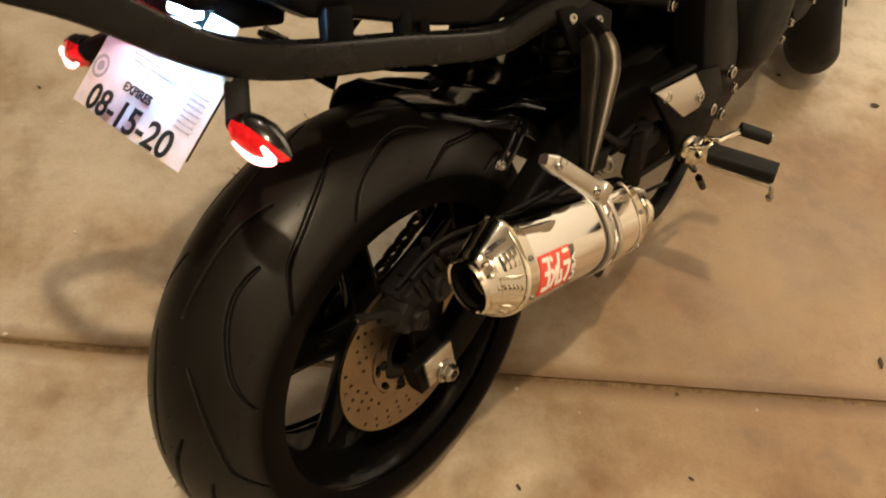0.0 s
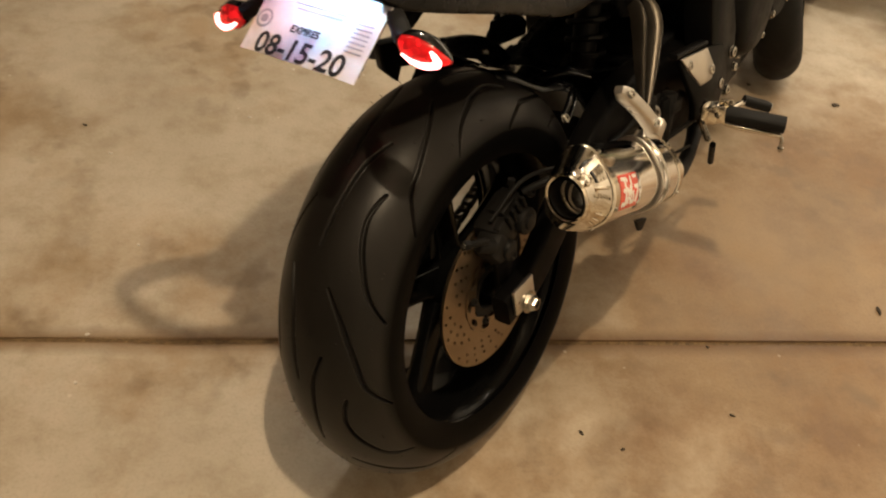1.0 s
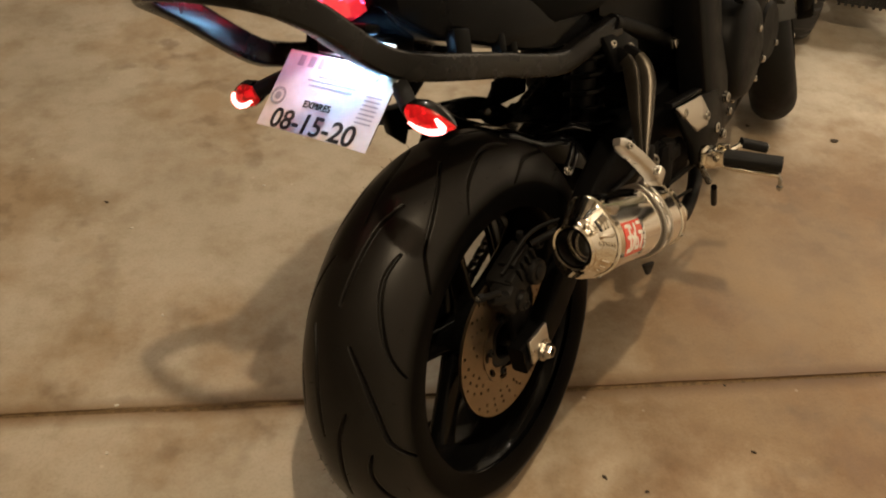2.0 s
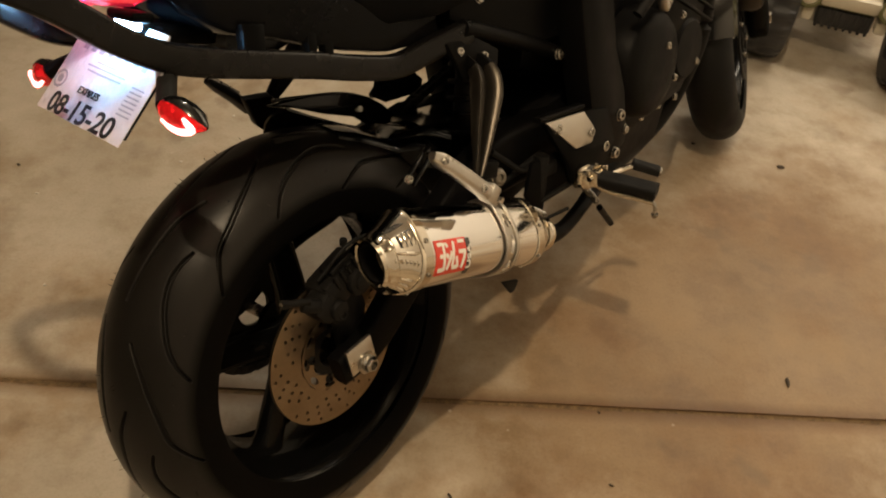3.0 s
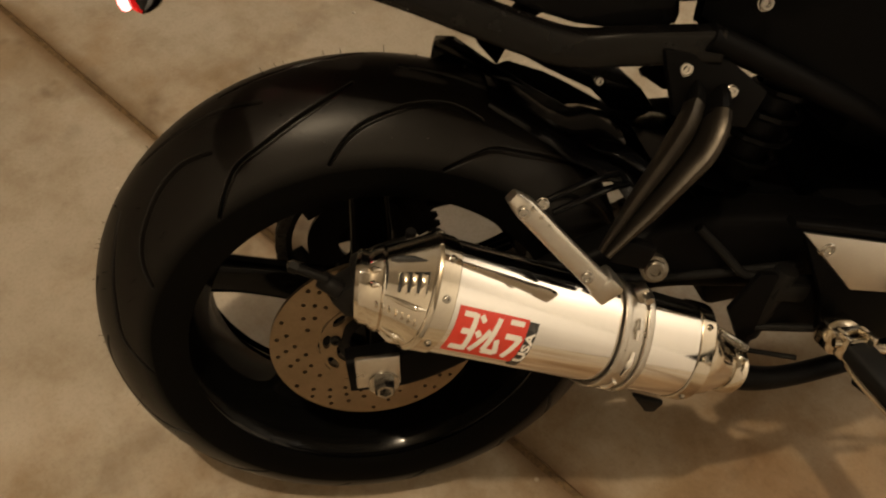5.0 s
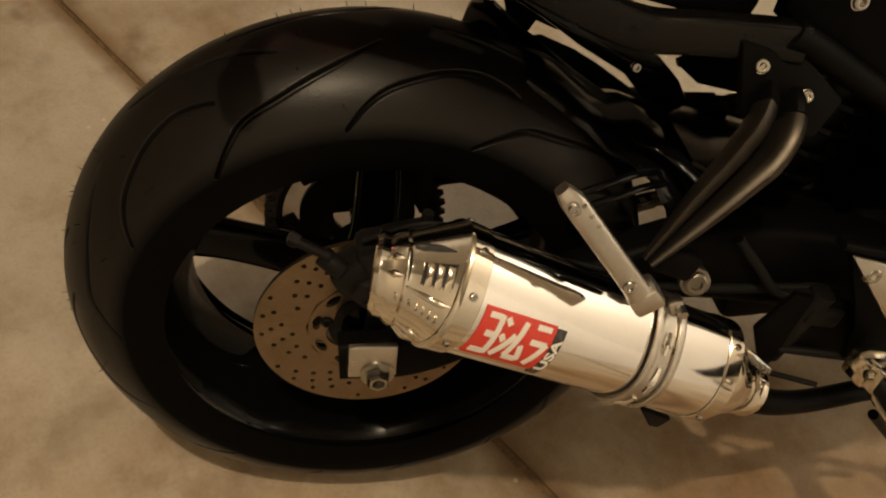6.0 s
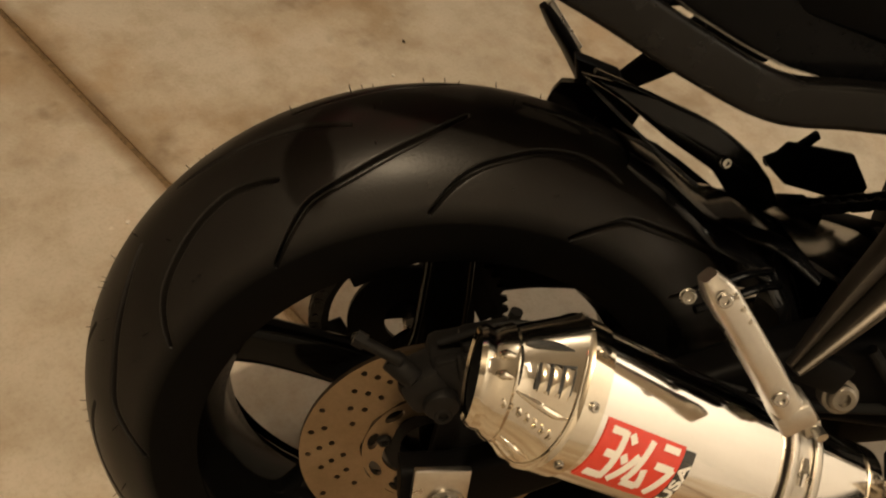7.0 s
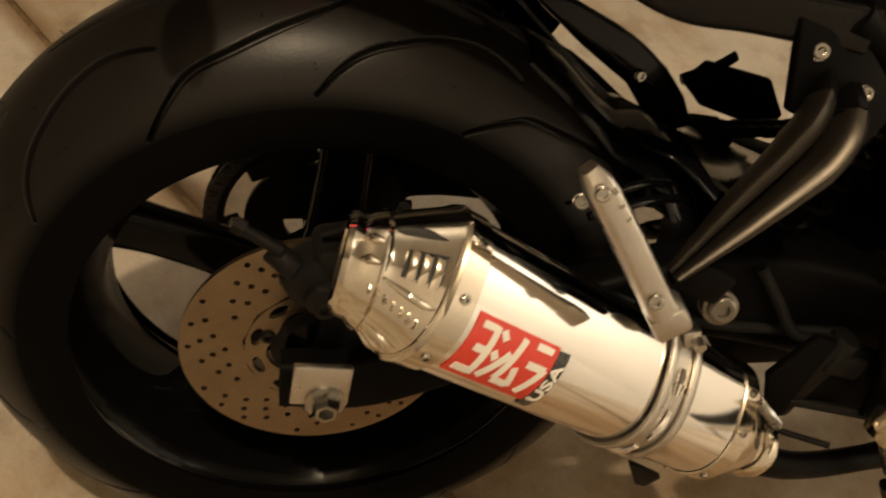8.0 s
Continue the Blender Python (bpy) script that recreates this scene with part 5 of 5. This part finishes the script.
def signal(side):
    cx = 0.024
    b = Vector((cx + 0.116 * side, -0.172, 0.791))
    tip = Vector((cx + 0.172 * side, -0.164, 0.771))
    d = (tip - b).normalized()
    up = Vector((0.35 * side, 0.25, 1)).normalized()
    fr = d.cross(up).normalized()
    up = fr.cross(d)
    stalk = part("turn_signal", sweep([Vector((cx + 0.050 * side, -0.115, 0.806)), Vector((cx + 0.088 * side, -0.145, 0.800)), b + d * 0.004], slab_ring(0.020, 0.018, 0.006), 4), GRIP, bike, "lit red turn signal on a short rubber stalk")
    back = -fr if fr.y > 0 else fr

    def shell(profile, toward, deep, start, stop, grow=1.0):
        """Part of the lamp's round body, from one angle to another about its length."""
        secs = []
        for s, h in profile:
            c = b + d * s
            secs.append([c + (up * h * math.cos(a) + toward * deep * max(0, math.sin(a)) * min(1, h / 0.014)) * grow for a in np.linspace(radians(start), radians(stop), 13)])
        return loft(secs)

    prof = ((0.0, 0.008), (0.006, 0.013), (0.018, 0.0165), (0.032, 0.0160), (0.045, 0.0115), (0.054, 0.0055), (0.058, 0.002))
    part("housing", shell(prof, -back, 0.018, 0, 180), GLOSS, stalk, "black housing")
    part("visor", shell(prof, back, 0.015, 0, 40, 1.05), GLOSS, stalk, "black upper edge")
    part("lens", shell(tuple((s, h * 0.97) for s, h in prof), back, 0.0145, 36, 180), REDLENS, stalk, "red lens")
    e = [b + d * s + up * h + back * q for s, h, q in ((0.008, -0.0100, 0.0095), (0.022, -0.0120, 0.0110), (0.036, -0.0105, 0.0115), (0.048, -0.0040, 0.0100), (0.043, 0.003, 0.0130), (0.038, 0.0065, 0.0135))]
    part("light_tube", hose(e, 0.0030, 5, 10, (0.6, 1, 1.25, 1.3, 1.0, 0.5)), REDGLOW, stalk, "glowing light tube")


signal(1)
signal(-1)

# -- heel plates, rider peg, brake pedal
hp = part("heel_plate", plate([(0.188, 0.415, 0.520), (0.186, 0.529, 0.492), (0.190, 0.557, 0.446), (0.192, 0.540, 0.430), (0.193, 0.489, 0.441)], 0.005, 0.002), HEEL, bike, "brushed aluminium heel guard plate")
part("heel_edge", sweep([(0.182, 0.405, 0.528), (0.182, 0.47, 0.514), (0.181, 0.533, 0.499)], slab_ring(0.016, 0.008, 0.003), 4), MATTE, hp)
bolt(hp, (0.189, 0.448, 0.496), (1, 0, 0.1), 1.0)
bolt(hp, (0.1915, 0.541, 0.448), (1, 0, 0.1), 1.0)
part("foot_rest_plate", plate([(0.178, 0.42, 0.513), (0.180, 0.55, 0.486), (0.184, 0.60, 0.470), (0.186, 0.62, 0.40), (0.190, 0.57, 0.362), (0.190, 0.505, 0.362), (0.188, 0.470, 0.385), (0.186, 0.462, 0.43)], 0.010, 0.003), PLASTIC, hp)
lh = part("heel_plate", plate([(-0.140, 0.362, 0.528), (-0.148, 0.385, 0.552), (-0.158, 0.475, 0.540), (-0.160, 0.512, 0.500), (-0.158, 0.500, 0.478), (-0.150, 0.40, 0.500)], 0.008, 0.003), PLASTIC, bike, "black heel guard plate")
part("heel_strip", sweep([(-0.142, 0.365, 0.527), (-0.146, 0.40, 0.545), (-0.150, 0.42, 0.560)], slab_ring(0.008, 0.012, 0.003), 4), PLASTIC, lh)
peg = part("foot_peg", sweep([(0.246, 0.481, 0.404), (0.29, 0.4925, 0.397), (0.338, 0.505, 0.389)], slab_ring(0.032, 0.020, 0.006), 5), GRIP, bike, "black rubber rider foot peg")
part("peg_core", sweep([(0.232, 0.474, 0.398), (0.262, 0.478, 0.386), (0.315, 0.493, 0.376), (0.333, 0.500, 0.371)], slab_ring(0.012, 0.008, 0.003), 5), CHROME, peg, "polished peg core")
part("peg_feeler", joined(hose([(0.331, 0.500, 0.374), (0.336, 0.502, 0.362), (0.335, 0.503, 0.346)], 0.0033, 5, 8), rod((0.335, 0.503, 0.347), (0.335, 0.503, 0.340), 0.0058, 0.004, 10)), BOLT, peg, "steel feeler bolt")
part("peg_clevis", joined(box((0.222, 0.474, 0.404), (0.030, 0.034, 0.032), (0, 0, 12), 0.005), box((0.240, 0.466, 0.408), (0.022, 0.006, 0.030), (0, 0, 12), 0.002), box((0.243, 0.492, 0.408), (0.022, 0.006, 0.030), (0, 0, 12), 0.002), rod((0.240, 0.458, 0.410), (0.246, 0.499, 0.410), 0.005)), CHROME, peg, "polished peg clevis")
pedal = part("brake_pedal", hose([(0.206, 0.470, 0.385), (0.214, 0.52, 0.372), (0.222, 0.58, 0.360), (0.230, 0.615, 0.355), (0.240, 0.626, 0.350)], 0.0055, 6, 10), CHROME, bike, "polished rear brake pedal")
part("pedal_rubber", sweep([(0.229, 0.622, 0.357), (0.248, 0.634, 0.348), (0.268, 0.646, 0.339)], slab_ring(0.022, 0.016, 0.005), 3), GRIP, pedal, "black rubber pedal tip")
part("pedal_cap", rod((0.2675, 0.6455, 0.3393), (0.271, 0.648, 0.3377), 0.0075, seg=14, bevel=0.001), BOLT, pedal)
part("pedal_spring", spring_mesh((0.196, 0.50, 0.372), (0.190, 0.56, 0.30), 0.005, 0.0012, 14), BOLT, pedal)
cyl = part("brake_cylinder", joined(rod((0.168, 0.432, 0.452), (0.160, 0.416, 0.352), 0.013, 0.012, 20, 0.003), rod((0.160, 0.416, 0.352), (0.158, 0.410, 0.318), 0.008, seg=14), box((0.170, 0.440, 0.424), (0.020, 0.040, 0.024), (-10, 0, 0), 0.005)), IRON, bike, "dark rear brake cylinder behind the foot rest")
part("cylinder_hose", hose([(0.166, 0.426, 0.446), (0.158, 0.392, 0.440), (0.150, 0.360, 0.470), (0.146, 0.330, 0.500)], 0.0050, 6, 10), GRIP, cyl)
part("pedal_link", joined(rod((0.170, 0.415, 0.372), (0.192, 0.490, 0.380), 0.005, seg=12), rod((0.158, 0.410, 0.326), (0.195, 0.462, 0.341), 0.0030, seg=10)), IRON, cyl, "dark pedal link")
part("exhaust_hanger", plate([(0.165, 0.375, 0.402), (0.165, 0.400, 0.452), (0.168, 0.470, 0.440), (0.170, 0.500, 0.402), (0.170, 0.490, 0.372), (0.166, 0.430, 0.372), (0.164, 0.400, 0.352)], 0.008, 0.002), MATTE, bike, "matte black hanger plate behind the silencer")
part("stop_rod", rod((0.205, 0.545, 0.300), (0.166, 0.648, 0.197), 0.006, seg=12), MATTE, bike, "black rod below the foot rest")

# -- frame and engine
for side in (1, -1):
    f = (lambda b: b) if side > 0 else mirrored
    spar = [(0.19, 0.672, 0.372), (0.19, 0.622, 0.355), (0.19, 0.566, 0.40), (0.19, 0.560, 0.455), (0.188, 0.552, 0.53), (0.186, 0.546, 0.62), (0.182, 0.548, 0.70), (0.176, 0.575, 0.79), (0.165, 0.68, 0.86), (0.165, 0.72, 0.83), (0.178, 0.655, 0.74), (0.186, 0.640, 0.66), (0.188, 0.648, 0.56), (0.19, 0.672, 0.47)]
    sp = part("frame_spar", f(plate(spar, 0.055, 0.010, along=(1, 0, 0))), SPARMAT, bike, "dark cast frame spar beside the engine")
    for q, k in (((0.1905, 0.642, 0.437), 1.2), ((0.1915, 0.584, 0.403), 1.2), ((0.191, 0.62, 0.372), 1.2), ((0.1905, 0.660, 0.40), 0.9)):
        bolt(sp, (q[0] * side, q[1], q[2]), (side, 0, 0), k)
part("frame_beam", joined(sweep([(0.150, 0.70, 0.84), (0.135, 0.85, 0.875), (0.085, 1.02, 0.90), (0.045, 1.12, 0.91)], slab_ring(0.05, 0.10, 0.012), 6), sweep([(-0.150, 0.70, 0.84), (-0.135, 0.85, 0.875), (-0.085, 1.02, 0.90), (-0.045, 1.12, 0.91)], slab_ring(0.05, 0.10, 0.012), 6), rod((0, 1.10, 0.83), (0, 1.16, 0.99), 0.035)), SPARMAT, bike, "dark twin-spar frame beam")
part("shock", joined(rod((0, 0.42, 0.40), (0, 0.50, 0.66), 0.022), spring_mesh((0, 0.43, 0.42), (0, 0.49, 0.62), 0.034, 0.005, 7)), IRON, bike, "dark rear shock with its spring")
part("air_box", box((0, 0.60, 0.62), (0.20, 0.18, 0.20), (-20, 0, 0), 0.03), PLASTIC, bike, "black plastic box under the seat")

eng = part("engine", box((0.0, 0.82, 0.43), (0.30, 0.38, 0.20), (0, 0, 0), 0.03), ENGINE, bike, "black engine block")
part("cylinder_block", box((0.0, 0.96, 0.60), (0.36, 0.20, 0.28), (-32, 0, 0), 0.025), ENGINE, eng)
part("sump", box((0.0, 0.84, 0.30), (0.20, 0.28, 0.12), (0, 0, 0), 0.03), ENGINE, eng)
part("gearbox_top", box((0, 0.72, 0.56), (0.24, 0.16, 0.16), (0, 0, 0), 0.02), ENGINE, eng)
part("pivot_housing", box((0, 0.575, 0.40), (0.22, 0.14, 0.17), (0, 0, 0), 0.02), ENGINE, eng)
part("clutch_cover", lathe([(0.13, 0.0), (0.13, 0.105), (0.178, 0.100), (0.190, 0.090), (0.196, 0.070), (0.199, 0.045), (0.199, 0.0)], 48, (0, 0.775, 0.478), closed=False), ENGINE, eng, "round black clutch cover")
part("timing_cover", lathe([(0.12, 0.0), (0.12, 0.070), (0.176, 0.066), (0.186, 0.055), (0.189, 0.0)], 40, (0, 0.925, 0.455), closed=False), ENGINE, eng, "round black crank cover")
part("oil_pan", loft([[(-0.11, 0.70, 0.34), (0.12, 0.70, 0.34), (0.10, 0.73, 0.24), (-0.09, 0.73, 0.24)], [(-0.11, 0.98, 0.35), (0.12, 0.98, 0.35), (0.10, 0.95, 0.24), (-0.09, 0.95, 0.24)]]), ENGINE, eng, "black finned oil pan")
for y, z, x in ((0.838, 0.432, 0.197), (0.948, 0.422, 0.188), (0.804, 0.508, 0.200), (0.931, 0.345, 0.152), (0.86, 0.355, 0.152), (0.79, 0.36, 0.152), (0.72, 0.372, 0.152), (0.99, 0.40, 0.155), (0.99, 0.48, 0.16), (0.88, 0.54, 0.19), (0.70, 0.44, 0.17), (0.72, 0.55, 0.17), (0.83, 0.57, 0.17), (0.98, 0.53, 0.17)):
    bolt(eng, (x, y, z), (1, 0, 0), 0.8)
for k in range(8):
    part("cooling_fin", box((0.0, 0.935 + k * 0.011, 0.535 + k * 0.020), (0.372, 0.21, 0.006), (-32, 0, 0), 0.002), ENGINE, eng)
for k, x in enumerate((-0.12, -0.04, 0.04, 0.12)):
    part("header_pipe", hose([(x, 1.06, 0.56), (x, 1.13, 0.50), (x * 0.9, 1.13, 0.38), (x * 0.6, 1.06, 0.25), (x * 0.45, 0.95, 0.205), (x * 0.3 + 0.03, 0.80, 0.215)], 0.019, 7, 14), SOOT_SHADE, eng, "dark exhaust header pipe")
part("hose_loop", hose([(0.195, 0.70, 0.60), (0.21, 0.76, 0.64), (0.20, 0.84, 0.62), (0.185, 0.90, 0.58)], 0.010, 6, 12), GRIP, eng)
part("clutch_lever_arm", joined(box((0.198, 0.80, 0.60), (0.02, 0.05, 0.03), (20, 0, 10), 0.005), rod((0.20, 0.79, 0.605), (0.20, 0.86, 0.64), 0.005)), ALU, eng)
part("radiator", box((0, 1.12, 0.62), (0.34, 0.035, 0.24), (-24, 0, 0), 0.008), IRON, bike, "dark radiator in front of the engine")

# -- front wheel, forks, mudguard; the steering is turned to the left
STEER = Matrix.Translation((0, 1.573, 0)) @ Matrix.Rotation(radians(22), 4, Vector((0, -0.349, 0.937))) @ Matrix.Translation((0, -1.573, 0))
FRONT = (0, 1.466, 0.298)
front = wheel("front_wheel", FRONT, 0.298, 0.060, 0.120, 0.2159, 0.092, (90, 162, 234, 306, 18), 300, 60, (), "satin black cast front wheel")
front.matrix_local = STEER
for side in (1, -1):
    brake_disc(front, FRONT, 0.062 * side - (0.005 if side < 0 else 0), 0.149, 0.106, 24, finish=IRON, label="dark drilled front brake disc")
    fork = part("fork_leg", joined(rod((0.103 * side, 1.455, 0.292), (0.103 * side, 1.335, 0.60), 0.029, 0.027, 28, 0.003), rod((0.103 * side, 1.335, 0.60), (0.103 * side, 1.19, 0.99), 0.0215, seg=24), box((0.103 * side, 1.462, 0.288), (0.050, 0.060, 0.056), (22, 0, 0), 0.012)), MATTE, bike, "black front fork leg")
    fork.matrix_local = STEER
    part("fork_seal", rod((0.103 * side, 1.338, 0.592), (0.103 * side, 1.330, 0.613), 0.031, seg=28), GRIP, fork)
    part("axle_cap", rod((0.128 * side, 1.466, 0.298), (0.136 * side, 1.466, 0.298), 0.014, seg=6), BOLT, fork)
    part("front_caliper", joined(box((0.090 * side, 1.395, 0.405), (0.066, 0.060, 0.115), (24, 0, 0), 0.014), box((0.098 * side, 1.43, 0.37), (0.03, 0.07, 0.05), (24, 0, 0), 0.008)), ALU if side < 0 else BRACKET, fork, "grey front brake caliper")
guard = part("front_mudguard", loft([[(x, FRONT[1] + r * math.cos(a), FRONT[2] + r * math.sin(a)) for x, r in ((-0.074, 0.272), (-0.068, 0.308), (-0.035, 0.320), (0, 0.323), (0.035, 0.320), (0.068, 0.308), (0.074, 0.272), (0.070, 0.272), (0.064, 0.304), (0.033, 0.316), (0, 0.319), (-0.033, 0.316), (-0.064, 0.304), (-0.070, 0.272))] for a in np.linspace(radians(35), radians(168), 22)]), GLOSS, bike, "gloss black front mudguard", 25)
guard.matrix_local = STEER

# ---- toy vehicle behind the motorcycle ----
toy = tagged(new("ride_on_toy_car"), "olive and cream ride-on toy car with chunky black wheels", "toy car")
toy.matrix_world = pose(0.127, 2.07, 0, 0, 0, 19)


def toy_tyre(x, y, r, w):
    """One tyre whose tread blocks are pushed out of its running face."""
    na, prof = 160, [(-0.5, 0.55, 0), (-0.5, 0.84, 0), (-0.46, 0.90, 1), (-0.38, 0.955, 1), (-0.30, 0.965, 1), (-0.10, 0.97, 1), (-0.02, 0.97, 1), (0.02, 0.97, -1), (0.10, 0.97, -1), (0.30, 0.965, -1), (0.38, 0.955, -1), (0.46, 0.90, -1), (0.5, 0.84, 0), (0.5, 0.55, 0)]
    bm, rings = bmesh.new(), []
    for i in range(na):
        a = 2 * math.pi * i / na
        ring = []
        for u, q, s in prof:
            up = s != 0 and abs(u) > 0.05 and math.sin(20 * a + s * 1.3 + 2.2 * u) > -0.1
            rr = r * (q + (0.035 if up else 0))
            ring.append(bm.verts.new((x + u * w, y + rr * math.cos(a), r + rr * math.sin(a))))
        rings.append(ring)
    for i in range(na):
        p, q = rings[i], rings[(i + 1) % na]
        for k in range(len(prof)):
            j = (k + 1) % len(prof)
            bm.faces.new((p[k], p[j], q[j], q[k]))
    bmesh.ops.recalc_face_normals(bm, faces=bm.faces)
    return bm


part("toy_body", loft([[(x, y, z) for x, z in ((-w, 0.20), (w, 0.20), (w, h - 0.03), (w - 0.04, h), (-w + 0.04, h), (-w, h - 0.03))] for y, w, h in ((0.05, 0.14, 0.30), (0.12, 0.15, 0.34), (0.40, 0.16, 0.38), (0.45, 0.22, 0.52), (0.95, 0.22, 0.50))]), TOYOLIVE, toy, "olive plastic body")
for x in (-0.225, 0.225):
    for y in (0.0, 0.78):
        tw = part("toy_wheel", lathe([(-0.06, 0.0), (-0.06, 0.085), (-0.02, 0.09), (0.02, 0.09), (0.06, 0.085), (0.06, 0.0)], 32, (x, y, 0.165), closed=False), TOYOLIVE, toy)
        part("toy_tyre", toy_tyre(x, y, 0.165, 0.155), TOYTYRE, tw, "chunky black plastic tyre")
grille = part("toy_grille", box((0, 0.035, 0.150), (0.165, 0.05, 0.060), (8, 0, 0), 0.008), TOYTYRE, toy, "black front grille")
for k in range(8):
    part("grille_slat", box((-0.074 + k * 0.0212, 0.014, 0.146), (0.009, 0.014, 0.066), (8, 0, 0), 0.003), TOYTYRE, grille)
part("toy_frame", box((0, 0.03, 0.186), (0.270, 0.045, 0.012), (0, 0, 0), 0.004), TOYOLIVE, toy)
part("toy_bumper", box((0, 0.015, 0.216), (0.17, 0.06, 0.046), (14, 0, 0), 0.012), TOYCREAM, toy, "cream front panel")
part("toy_upper", box((0, 0.030, 0.262), (0.24, 0.05, 0.030), (10, 0, 0), 0.010), TOYOLIVE, toy)
for x in (-0.118, 0.118):
    lampring = part("lamp_ring", lathe([(-0.02, 0.024), (-0.02, 0.038), (0.010, 0.038), (0.016, 0.033), (0.016, 0.026)], 28, (x, 0.005, 0.208), (0, -1, 0.25)), TOYOLIVE, toy)
    part("toy_headlamp", lathe([(-0.02, 0.0), (-0.02, 0.028), (0.010, 0.028), (0.018, 0.020), (0.021, 0.0)], 24, (x, 0.005, 0.208), (0, -1, 0.25), closed=False), TOYCREAM, lampring, "round cream lamp")
    part("toy_block", box((x * 0.92, 0.03, 0.150), (0.034, 0.045, 0.042), (8, 0, 0), 0.007), TOYCREAM, toy)

# ---- small litter on the floor ----
rng = random.Random(11)


def scrap(name, x, y, length, wide, turn, material, label, category):
    pts = []
    for k in range(9):
        a = 2 * math.pi * k / 9
        pts.append((length / 2 * math.cos(a) * rng.uniform(0.8, 1.15), wide / 2 * math.sin(a) * rng.uniform(0.75, 1.2), 0.0025 + 0.002 * rng.random()))
    bm = plate(pts, 0.0018, 0.0004, along=(0, 0, 1))
    ob = tagged(part(name, bm, material), label, category, group="litter on the floor")
    ob.matrix_world = pose(x, y, 0.0, 0, 0, turn)
    return ob


for x, y, l, wd_, tn in ((0.241, 1.439, 0.024, 0.016, 30), (0.020, 1.366, 0.012, 0.007, 10), (0.546, 0.747, 0.026, 0.009, -60), (0.199, 0.092, 0.014, 0.006, -20), (0.273, 0.108, 0.009, 0.005, 40), (-1.124, 0.089, 0.012, 0.006, 20), (0.30, 0.42, 0.007, 0.004, 0), (0.40, 0.30, 0.012, 0.004, 10)):
    scrap("leaf_scrap", x, y, l, wd_, tn, SCRAP, "small dry brown scrap lying on the concrete", "scrap")
for x, y in ((-0.868, 0.361), (-0.73, -0.09), (-0.62, -0.30), (-1.00, 0.06), (-0.55, -0.38), (-0.93, 0.58), (0.62, 1.25), (0.75, 0.95)):
    scrap("pale_crumb", x, y, 0.009, 0.006, rng.uniform(0, 180), CRUMB, "pale crumb lying on the concrete", "crumb")
